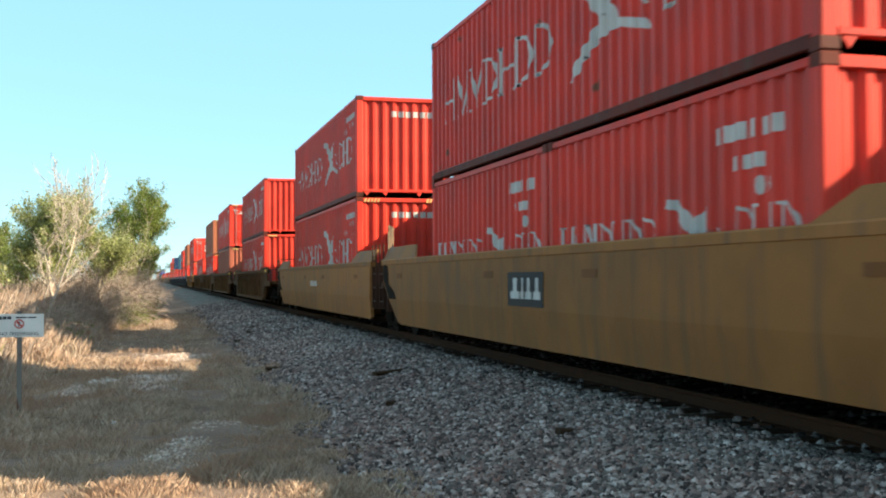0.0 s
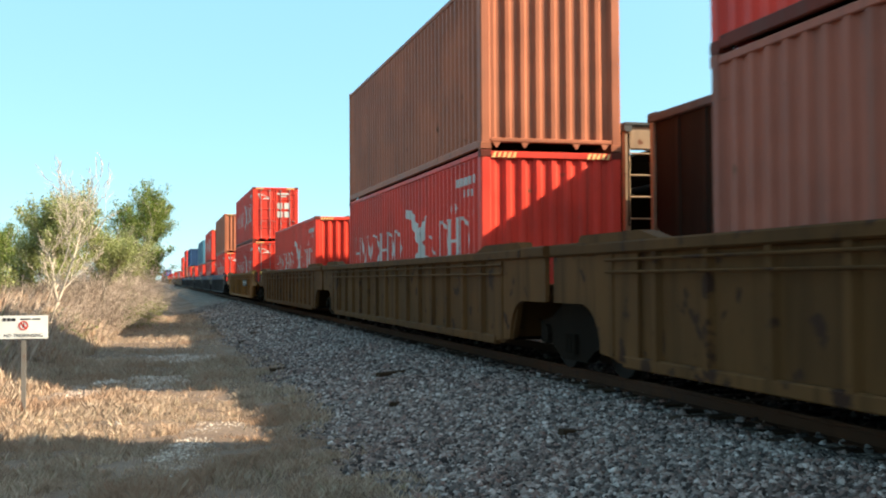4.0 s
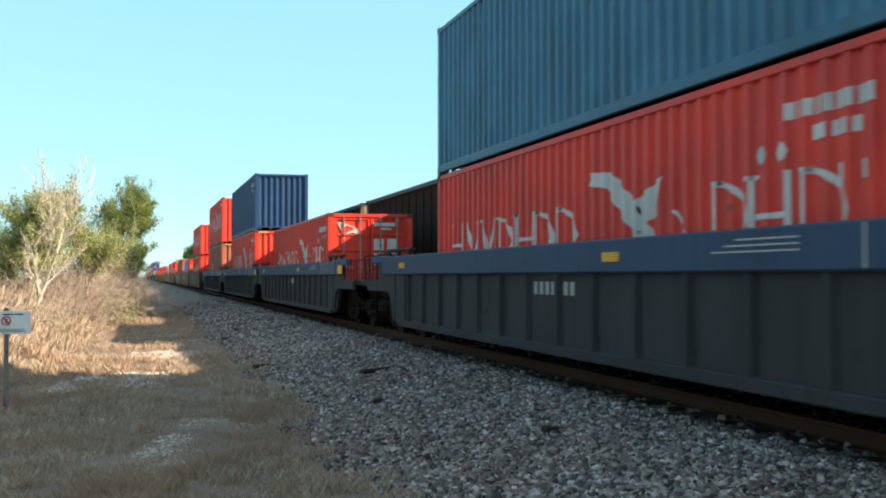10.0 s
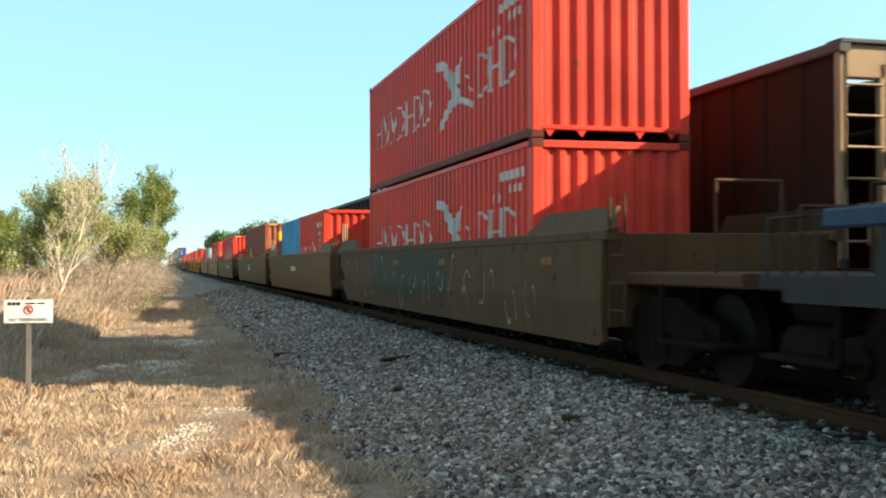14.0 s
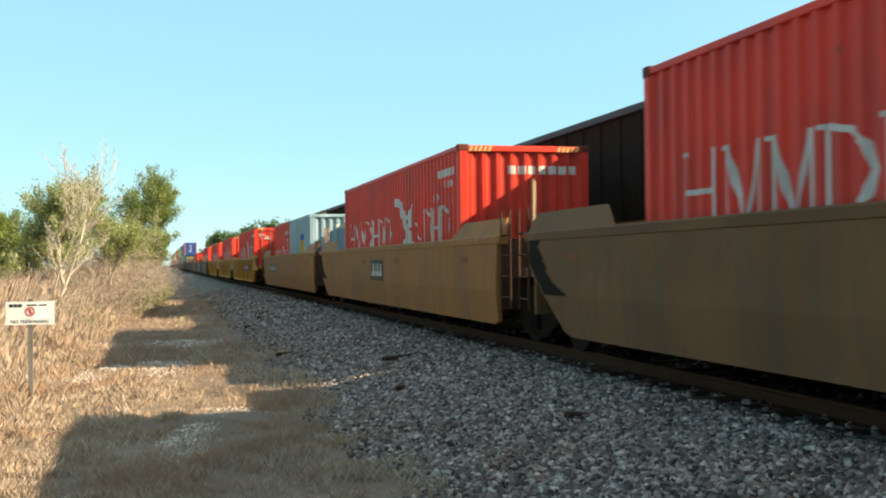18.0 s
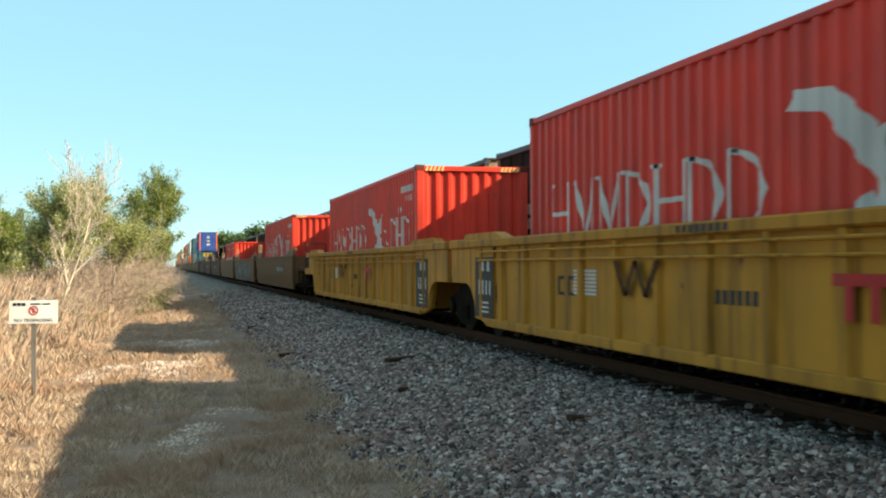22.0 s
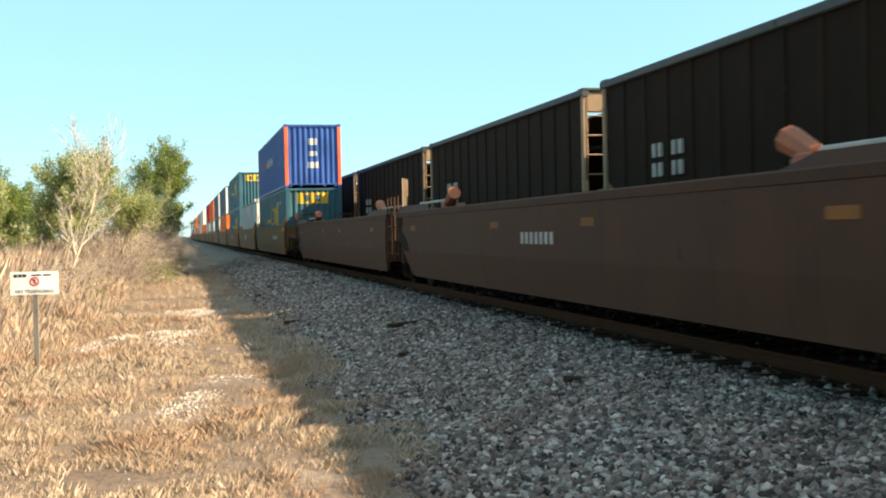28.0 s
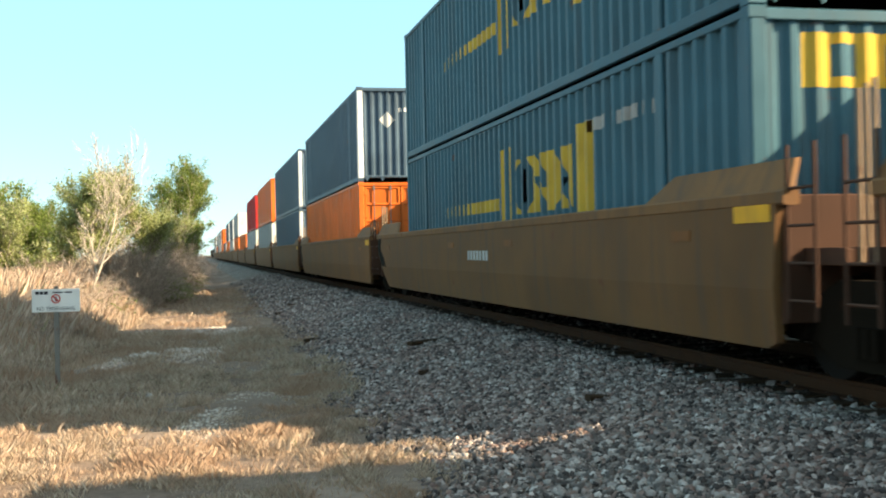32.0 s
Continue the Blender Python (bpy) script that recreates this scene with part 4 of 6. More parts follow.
        for r in range(3):
            rows.box(-1.515, -1.509, e0 + 3.2, e0 + 4.5 - 0.2 * r, 1.4 + 0.05 * r, 1.415 + 0.05 * r)
        part("stencil_row", rows, PALEGREY, car, "pale stripes and small stencil lines")
        y = 1.95 if near_coupled else 0.35
        part("reflector", Shape().box(-1.516, -1.508, y, y + 0.6, 1.27, 1.48), STICKER, car, "yellow reflector")
    if 364 < near < 367:
        for y in (378.55, 378.95):
            s = Shape()
            for k in range(8):
                t0, t1 = 0.7 + k * 0.61, 0.7 + (k + 1) * 0.61
                s.add([(-1.5035, y - near + 0.02 - 0.09 * r * math.cos(t), 0.97 + 0.09 * r * math.sin(t)) for t, r in ((t0, 0.72), (t0, 1), (t1, 1), (t1, 0.72))], [(0, 1, 2, 3)])
            part("painted_letter", s, PLATE, car, "dark painted letter C")
    # writing and stickers on the side that the camera passes
    xs = -sx - 0.004
    if detail:
        mid = (e0 + e1) / 2
        xm = -1.515 if kind == "blue" else xs - (0.0 if smooth_side else 0.085)
        for k, y in enumerate((e0 + 1.6, mid - 2.4, mid + 1.4, e1 - 1.8)):
            zz = 1.36 if kind == "blue" else (1.2 if smooth_side else 1.49)
            if kind not in ("yellow", "oldyellow") and (kind != "blue" or k % 2):
                part("reflector", Shape().box(xm - 0.004, xm + 0.004, y, y + 0.42, zz, zz + 0.1), STICKER if kind == "blue" else DULLTAG, car, "dull orange reflector")
        if plate == "logo":
            part("logo_plate", Shape().box(xs - 0.006, xs + 0.004, mid - 0.7, mid + 0.7, 0.82, 1.28), PLATE, car, "black logo plate")
            s = Shape()
            for i, (a, w) in enumerate(((-0.6, 0.24), (-0.28, 0.24), (0.02, 0.12), (0.2, 0.36))):
                s.box(xs - 0.012, xs - 0.002, mid + a, mid + a + w, 0.92, 1.02).box(xs - 0.012, xs - 0.002, mid + a + w * 0.3, mid + a + w * 0.7, 1.02, 1.2)
            part("logo_row", s, LOGOWHITE, car, "white bars")
        elif plate in ("dark", "far"):
            yp = e0 + 3.3 if plate == "dark" else e1 - 6.6
            px = xs - (0.0 if smooth_side else 0.085)
            part("number_plate", Shape().box(px - 0.006, px + 0.004, yp, yp + 2.7, 0.88, 1.2), PLATE, car, "black number panel")
            s = Shape()
            for i in range(10):
                y = yp + 0.12 + i * 0.255
                s.box(px - 0.011, px - 0.005, y, y + 0.13, 0.96, 1.12)
            part("number_row", s, PALEGREY, car, "pale bars")
        elif plate == "bars":
            s = Shape()
            for i in range(7):
                s.box(xs - 0.006, xs, mid - 1.0 + i * 0.2, mid - 0.88 + i * 0.2, 0.98, 1.14)
            part("number_row", s, PALEGREY if kind in ("brown", "blue") else LOGOWHITE, car, "row of white bars")
        elif plate == "letters":
            s = Shape()
            for y in (e1 - 4.2, e1 - 4.55):
                s.box(xs - 0.005, xs, y, y + 0.05, 0.82, 1.06).box(xs - 0.005, xs, y - 0.15, y, 1.02, 1.06).box(xs - 0.005, xs, y - 0.15, y, 0.82, 0.86)
            for i in range(3):
                s.box(xs - 0.005, xs, e1 - 1.5 + i * 0.22, e1 - 1.36 + i * 0.22, 0.62, 0.9)
            part("painted_letters", s, PLATE, car, "dark painted marks")
        if graffiti:
            rnd = random.Random(5)
            bend = [(zb + 0.02, kick), (zb + 0.5, 0.0), (zt - 0.14, 0.0)]
            on = lambda a, d, y: (-(sx - d), y, a)
            mid = (e0 + e1) / 2 + 1.0
            blue = near > 400
            thin = 0.03 if blue else 0.018
            spray, word_ = (BLUESPRAY, "teal-blue spray paint") if blue else (GRAFFITI, "dark green spray paint")
            if blue:                                   # a covered stretch with ragged ends, bare wedges and fine pale lines
                y, k = e0 + 2.3, 0
                while y < e1 - 3.2:
                    w = rnd.uniform(0.35, 0.7)
                    lo, hi = rnd.uniform(zb + 0.03, zb + 0.1), min(zt - 0.15, 1.22 + 0.2 * math.sin(y * 1.3) + rnd.uniform(0, 0.14) + 0.05 * (y - e0 < 8))
                    if k % 9 != 6:
                        part("graffiti_patch", painted_on([[(lo, y - 0.04), (lo, y + w + 0.04), (hi, y + w + rnd.uniform(-0.05, 0.12)), (hi + 0.03, y + w * 0.5), (hi, y + rnd.uniform(-0.12, 0.05))]], bend, on, 0.003 + 0.0006 * (k % 5)), spray, car, word_)
                    y, k = y + w, k + 1
                for k in range(10):
                    y1 = e0 + 2.9 + k * (e1 - e0 - 6.6) / 9 + rnd.uniform(-0.3, 0.3)
                    z1 = rnd.uniform(0.5, 0.9)
                    part("graffiti_wedge", painted_on([[(z1, y1), (z1 + 0.04, y1 + 0.1), (z1 + 0.32, y1 - rnd.uniform(0.05, 0.3)), (z1 + 0.3, y1 - 0.32)]], bend, on, 0.0066), (TAN, PALEGREY, DULLTAG)[k % 3], car, "bare or pale wedge in the spray paint")
            else:
                for k in range(11):
                    y, w, cz0 = mid - 3.0 + 0.6 * k, rnd.uniform(0.5, 0.9), rnd.uniform(0.8, 1.1)
                    ring = [(cz0 + rnd.uniform(0.4, 0.58) * math.sin(a), y + 0.72 * w * math.cos(a + 0.3 * math.sin(2 * a))) for a in [i * math.pi / 8 for i in range(16)]]
                    part("graffiti_blob", painted_on([ring], bend, on, 0.003 + 0.0006 * (k % 5)), spray, car, word_)
            many = 64 if blue else 14
            for k in range(many):
                y, cz0 = e0 + 2.5 + k * (e1 - e0 - 5.8) / (many - 1), rnd.uniform(0.65, 1.15)
                strokes = []
                for _ in range(2):
                    y1, z1, a0, r, sq = y + rnd.uniform(-0.3, 0.3), cz0 + rnd.uniform(-0.15, 0.15), rnd.uniform(0, 6.28), rnd.uniform(0.1, 0.34), rnd.uniform(0.35, 0.9)
                    th = thin * (0.45 if blue else 1.0) * rnd.uniform(0.7, 1.3)
                    arc = [(a0 + i * 0.45) for i in range(7)]
                    for p, q in zip(arc, arc[1:]):
                        quad_ = [(min(zt - 0.16, max(zb + 0.04, z1 + rr * math.sin(t) * 1.15)), y1 + rr * sq * math.cos(t)) for t, rr in ((p, r), (q, r), (q, r - th), (p, r - th))]
                        strokes.append(quad_)
                part("graffiti_line", painted_on(strokes, bend, on, 0.0085), LOGOWHITE if blue else PALEGREY, car, "pale spray-paint line")
    return car


# ---- the coal train behind ----
def hopper_car():
    """An open hopper of a coal train; its near coupler face is the origin."""
    h = tagged(new("hopper_car"), "sooty dark brown ribbed coal hopper car with buff end frames", "rail car", "cars of the coal train")
    b0, b1, zt, zb, hw = 0.55, HLEN - 0.55, 4.18, 1.15, 1.6
    for sgn in (-1, 1):
        part("side_sheet", Shape().prism([(b0, zt - 0.1), (b0, 2.2), (b0 + 1.2, 1.5), (b0 + 2.4, zb), (b1 - 2.4, zb), (b1 - 1.2, 1.5), (b1, 2.2), (b1, zt - 0.1)], 0, *sorted((sgn * (hw - 0.06), sgn * (hw - 0.1)))), HOPPER, h)
        part("top_chord", Shape().box(*sorted((sgn * (hw + 0.02), sgn * (hw - 0.14))), b0 - 0.05, b1 + 0.05, zt - 0.16, zt, 0.025), HOPPER_RIM, h)
        rib = shared(("hrib", sgn), lambda: Shape().prism([(sgn * (hw - 0.06), -0.09), (sgn * (hw - 0.025), -0.06), (sgn * (hw - 0.025), 0.06), (sgn * (hw - 0.06), 0.09)], 2, zb + 0.05, zt - 0.16).mesh("rib", HOPPER))
        for i in range(14 if sgn < 0 else 0):
            part("rib", rib, None, h, at=(0, b0 + 1.0 + i * (b1 - b0 - 2.0) / 13, 0))
        part("side_sill", Shape().box(*sorted((sgn * hw, sgn * (hw - 0.15))), b0, b1, zb - 0.1, zb + 0.12, 0.02), HOPPER, h)
        for y in (b0, b1 - 0.13):
            part("corner_post", Shape().box(*sorted((sgn * hw, sgn * (hw - 0.12))), y, y + 0.13, zb, zt - 0.1, 0.015), BUFF, h, "buff painted corner post")
            if sgn > 0:
                continue
            part("inner_post", Shape().box(*sorted((sgn * (hw - 0.62), sgn * (hw - 0.72))), y, y + 0.1, zb, zt - 0.3, 0.012), BUFF, h, "buff painted post")
            yy = y if y == b0 else y + 0.13
            s = Shape()
            for i in range(6):
                s.tube((sgn * (hw - 0.1), yy, 1.5 + i * 0.42), (sgn * (hw - 0.66), yy, 1.5 + i * 0.42), 0.02, n=5)
            part("end_ladder", s, BUFF, h)
    for y, d in ((b0, 1), (b1, -1)):
        part("end_beam", Shape().box(-hw + 0.12, hw - 0.12, *sorted((y, y + d * 0.14)), zt - 0.5, zt - 0.04, 0.02), BUFF, h, "buff painted end beam")
        part("end_cap", Shape().box(-hw, hw, *sorted((y - d * 0.06, y + d * 0.3)), zt - 0.04, zt + 0.02, 0.01), HOPPER_RIM, h)
        part("end_sill", Shape().box(-hw + 0.05, hw - 0.05, *sorted((y - d * 0.1, y + d * 2.4)), zb - 0.2, zb - 0.02, 0.02), HOPPER, h)
        part("brake_platform", Shape().box(-1.2, 1.2, *sorted((y - d * 0.15, y + d * 0.2)), 1.95, 2.02, 0.01).box(-1.1, -0.7, *sorted((y - d * 0.1, y + d * 0.12)), 1.45, 1.9), BUFF, h)
        part("coupler", Shape().box(-0.12, 0.12, *sorted((y, y - d * 0.6)), 0.72, 0.95, 0.03), BLACKSTEEL, h)
    part("coal_load", Shape().prism([(-1.45, 3.5), (-0.8, 3.75), (0.0, 3.85), (0.8, 3.75), (1.45, 3.5)], 1, b0 + 0.6, b1 - 0.6), BLACKSTEEL, h, "dark coal load")
    part("number_row", shared(("hbars",), lambda: hbars(hw, b1).mesh("number_row", PALEGREY)), None, h, "white bars")
    truck = Shape()
    for sgn in (-1, 1):
        truck.prism([(-1.1, 0.4), (-0.35, 0.8), (0.35, 0.8), (1.1, 0.4), (0.4, 0.2), (-0.4, 0.2)], 0, *sorted((sgn * 1.02, sgn * 1.14)))
        for yy in (-0.89, 0.89):
            truck.tube((sgn * 0.7, yy, 0.46), (sgn * 0.85, yy, 0.46), 0.46, n=14)
    truck.box(-1.1, 1.1, -0.2, 0.2, 0.45, 0.95)
    truck = truck.mesh("bogie", BLACKSTEEL)
    for y in (1.9, HLEN - 1.9):
        part("bogie", truck, None, h, at=(0, y, 0))
    return h


def hbars(hw, b1):
    s = Shape()
    for r in range(2):
        for i in range(4):
            s.box(-hw - 0.006, -hw + 0.04, b1 - 3.6 + i * 0.26 + (0.3 if i > 1 else 0), b1 - 3.46 + i * 0.26 + (0.3 if i > 1 else 0), 2.45 - r * 0.36, 2.7 - r * 0.36)
    return s


# ---- the consist ----
HC, STD = 2.896, 2.591
BASE = 0.39
HS = "red steel shipping container with faded white markings"
F40, F20, F53 = 12.192, 6.058, 16.15
# near end at 0 s, car kind, lower boxes, upper boxes, side plate
SLOTS = [
    (7.42, "tan", [("r20", 0.0), ("r20", 6.12)], ["red_s"], "logo"),
    (27.28, "tan", ["red_top"], ["red_tops"], "bars"),
    (50.68, "oldyellow", ["red"], ["red_s"], ""),
    (73.6, "oldyellow", ["brown"], ["red_d"], ""),
    (93.25, "oldyellow", ["red"], ["rust"], ""),
    (111.95, "oldyellow", ["red"], [], ""),
    (135.4, "oldyellow", ["red_d"], ["red_d"], "dark"),
    (159.7, "blue", ["red_d"], ["rust_s"], ""),
    (179.2, "blue", ["red_ds"], ["red"], "bars"),
    (198.3, "blue", ["red_ds"], ["teal"], "bars"),
    (222.0, "blue", ["red_ds"], [], "bars"),
    (241.7, "blue", ["red"], ["navy"], ""),
    (261.7, "blue", ["brown_b"], ["red"], "bars"),
    (285.6, "dulltan", ["red_s"], ["red_s"], "graffiti"),
    (305.7, "dulltan", [("r20", 0.0), ("lb20", 6.12)], [], "bars"),
    (325.6, "dulltan", ["brown_b"], [], "logo"),
    (349.95, "dulltan", ["red"], [], "dark"),
    (369.65, "tan", ["red_top"], [], "logo"),
    (389.45, "tan", [("g20", 0.0), ("r20", 6.12)], [], "far"),
    (413.05, "yellow", ["red_d"], [], "dark"),
    (432.8, "yellow", ["red_top"], [], "letters"),
    (452.2, "yellow", ["red"], [], "letters"),
    (474.9, "dulltan", ["red_p"], [], "dark"),
    (493.8, "dulltan", [], [], "graffiti"),
    (512.6, "dulltan", [("r20", 0.0), ("r20", 6.12)], [], ""),
    (533.2, "brown", [], [], "bars"),
    (553.6, "brown", [], [], "bars"),
    (574.4, "brown", [], [], "letters"),
    (594.85, "dulltan", ["dome53"], ["royal53"], "dark"),
    (613.45, "tan", ["white53"], [], "logo"),
    (632.5, "tan", ["dome53"], ["dome53"], "bars"),
    (656.5, "tan", ["orange53"], ["slate53"], ""),
    (676.3, "tan", ["slate53"], ["slate53"], ""),
    (696.5, "tan", ["white53"], ["orange53"], ""),
    (716.7, "tan", ["white53"], ["red53"], ""),
]
tail = random.Random(11)
for i in range(11):
    SLOTS.append((736.9 + 20.2 * i, "tan", [tail.choice(["slate53", "white53", "dome53", "orange53"])], [tail.choice(["slate53", "slate53", "orange53", "white53"])] if i % 4 else [], ""))

KINDS = {
    "red": dict(length=F40, height=HC, body=RED, marks="sail", label=HS),
    "red_top": dict(length=F40, height=HC, body=RED, marks="sail topbar", label=HS + " and a barred end"),
    "red_tops": dict(length=F40, height=STD, body=RED, marks="sail topbar", label="low red steel shipping container with white markings, barred end"),
    "red_p": dict(length=F40, height=HC, body=RED, marks="sail placards", label=HS + " and two diamond placards"),
    "red_s": dict(length=F40, height=STD, body=RED, marks="sail", label="low " + HS),
    "red_d": dict(length=F40, height=HC, body=RED, ends="doors", marks="sail", label=HS + ", doors facing out"),
    "red_ds": dict(length=F40, height=STD, body=RED, ends="doors", marks="sail", label="low " + HS + ", doors facing out"),
    "r20": dict(length=F20, height=STD, body=RED, marks="numbers small", label="short red corrugated steel shipping container"),
    "lb20": dict(length=F20, height=STD, body=LIGHTBLUE, marks="bluelow", label="short light blue shipping container with white lettering bars"),
    "g20": dict(length=F20, height=STD, body=PALEBLUE, marks="block topbar", label="short pale grey-blue container with a yellow logo panel"),
    "brown": dict(length=F40, height=HC, body=BROWN, marks="triangles uprightbars", label="brown corrugated steel shipping container"),
    "brown_b": dict(length=F40, height=HC, body=BROWN, marks="block sticker triangles uprightbars", label="brown container with a yellow and blue logo panel"),
    "rust": dict(length=F40, height=HC, body=RUSTBROWN, marks="", label="orange-brown corrugated steel shipping container"),
    "rust_s": dict(length=F40, height=HC, body=RUSTBROWN, marks="", label="orange-brown corrugated steel shipping container"),
    "teal": dict(length=F40, height=STD, body=TEAL, marks="star", label="grey-blue shipping container with a red star mark"),
    "navy": dict(length=F40, height=STD, body=NAVY, marks="numbers", label="navy blue corrugated steel shipping container"),
    "dome53": dict(length=F53, height=HC, body=TEALBLUE, marks="dome blockend", width=2.59, label="long dark teal container with yellow block lettering"),
    "royal53": dict(length=F53, height=HC, body=ROYAL, marks="whiteword columnend", width=2.59, post=SALMON, label="long royal blue container with orange corner posts"),
    "white53": dict(length=F53, height=HC, body=WHITEBOX, marks="greybars", width=2.59, ends="flat", trim=WEATHERED, label="long off-white corrugated container"),
    "slate53": dict(length=F53, height=HC, body=SLATE, marks="diamond", width=2.59, post=WHITE, label="long slate-blue container with white corner posts"),
    "orange53": dict(length=F53, height=HC, body=ORANGE, marks="", width=2.59, ends="doors", label="long bright orange container with end doors"),
    "red53": dict(length=F53, height=HC, body=RED_WORN, marks="", width=2.59, label="long worn red corrugated container"),
}
CAR_LABEL = {"tan": "tan smooth-sided well car of the train", "dulltan": "grimy tan smooth-sided well car of the train", "brown": "dark brown smooth-sided well car of the train",
             "yellow": "yellow ribbed-side well car of the train", "oldyellow": "grimy yellow ribbed-side well car of the train", "blue": "sooty ribbed well car with a blue top sill"}
TRAIN, COAL = [], []


def slot_span(s):
    lows = [(k if isinstance(k, tuple) else (k, 0.0)) for k in s[2]]
    length = max([off + KINDS[k]["length"] for k, off in lows] or [F40 if s[0] < 640 else F53])
    return s[0], s[0] + length


def build_train():
    spans = [slot_span(s) for s in SLOTS]
    gaps = [(a[1] + b[0]) / 2 for a, b in zip(spans, spans[1:])]
    coupled = [b[0] - a[1] > 8.7 for a, b in zip(spans, spans[1:])]
    gaps[2], gaps[26], gaps[27], coupled[27] = 67.3, 568.8, 591.0, True
    gaps = [spans[0][0] - 3.6] + gaps + [spans[-1][1] + 3.6]
    coupled = [False] + coupled + [False]
    for i, s in enumerate(SLOTS):
        y, kind, lows, ups, plate = s
        lab = CAR_LABEL[kind] + ((" with teal-blue graffiti" if s[0] > 400 else " with dark green graffiti") if plate == "graffiti" else ", empty" if not lows else ", loaded")
        TRAIN.append(well_car(gaps[i], gaps[i + 1], kind, coupled[i], coupled[i + 1], lab, plate, plate == "graffiti", detail=i < 36))
        top = BASE
        for k in lows:
            k, off = k if isinstance(k, tuple) else (k, 0.0)
            TRAIN.append(container(y + off, BASE, plain=i > 32, **KINDS[k]))
            top = BASE + KINDS[k]["height"] + 0.008
        for k in ups:
            TRAIN.append(container(y, top, plain=i > 32, **KINDS[k]))


def build_coal_train():
    """Cars that pass on the far track, from those still to come to those far ahead."""
    first = hopper_car()
    phase = 14.65 - SPEED2 * 3.0
    for i in range(-37, 11):
        y = phase + i * HLEN
        h = first if i == -37 else copy_thing(first, Matrix())
        h["y0"], h["z0"] = y, 0.0
        COAL.append(h)


build_train()
build_coal_train()


def motions():
    for ob in TRAIN:
        walk(ob, [(float(t), pose(XC, ob["y0"] - SPEED * t - d, ob["z0"])) for t, d in LEAD])
    for ob in COAL:
        walk(ob, [(0.0, pose(X2, ob["y0"], 0)), (32.0, pose(X2, ob["y0"] + 32.0 * SPEED2, 0))])


# ---- ground, tracks ----
def earth():
    m, n, l, b = shader("dry_ground", 0.95)
    b.inputs["Specular IOR Level"].default_value = 0.1
    big = noise_node(n, l, 0.35, 5, shift=False)
    fine = noise_node(n, l, 14, 6, shift=False)
    col = ramp(n, l, big, [(0.35, (0.15, 0.105, 0.08)), (0.55, (0.2, 0.145, 0.113)), (0.7, (0.3, 0.235, 0.19))])
    col = mix(n, l, 0.6, col, ramp(n, l, fine, [(0.35, GREY(0.55)), (0.65, GREY(1.0))]), "MULTIPLY")
    l.new(col, b.inputs["Base Color"])
    bump(n, l, b, fine, 0.8, 0.03)
    return m


def gravel_bed():
    m, n, l, b = shader("ballast_bed", 0.9)
    b.inputs["Specular IOR Level"].default_value = 0.15
    tc, vo = n.new("ShaderNodeTexCoord"), n.new("ShaderNodeTexVoronoi")
    vo.inputs["Scale"].default_value = 22
    l.new(tc.outputs["Object"], vo.inputs["Vector"])
    sep = n.new("ShaderNodeSeparateColor")
    l.new(vo.outputs["Color"], sep.inputs[0])
    col = ramp(n, l, sep.outputs[0], [(0.0, (0.1, 0.085, 0.075)), (0.5, (0.22, 0.19, 0.165)), (1.0, (0.42, 0.37, 0.32))])
    col = mix(n, l, 0.7, col, ramp(n, l, vo.outputs["Distance"], [(0.25, GREY(1)), (0.6, GREY(0.25))]), "MULTIPLY")
    l.new(col, b.inputs["Base Color"])
    inv = n.new("ShaderNodeMath")
    inv.operation, inv.inputs[0].default_value = "SUBTRACT", 1.0
    l.new(vo.outputs["Distance"], inv.inputs[1])
    bump(n, l, b, inv.outputs[0], 1.0, 0.03)
    return m


EARTH, BED = earth(), gravel_bed()
# Shade under the cars, put into a dark brown ballast colour.
TRACKSHADE = paint("track_shade_colour", (0.05, 0.028, 0.014), 0.9, 0.4, 0.0, spec=0.08)


def ground_height(x, y=20.0):
    """Height of the ground; beside the ballast it falls gently away along the line."""
    pts = [(-400, -0.6), (-30, -0.6), (-6, -0.62), (-2.2, -0.58), (-1.0, -0.54), (1.2, -0.54), (2.2, -0.5), (3.2, -0.33), (4.35, -0.21), (4.75, -0.17), (5.1, -0.165), (5.22, -0.19), (12.4, -0.22), (14.5, -0.42), (18, -0.5), (400, -0.6)]
    fall = np.interp(y, [8, 14, 24, 60], [0.0, 0.07, 0.17, 0.2]) * np.interp(x, [-30, -8, 2.0, 4.3], [0, 1, 1, 0])
    return np.interp(x, [p[0] for p in pts], [p[1] for p in pts]) - fall


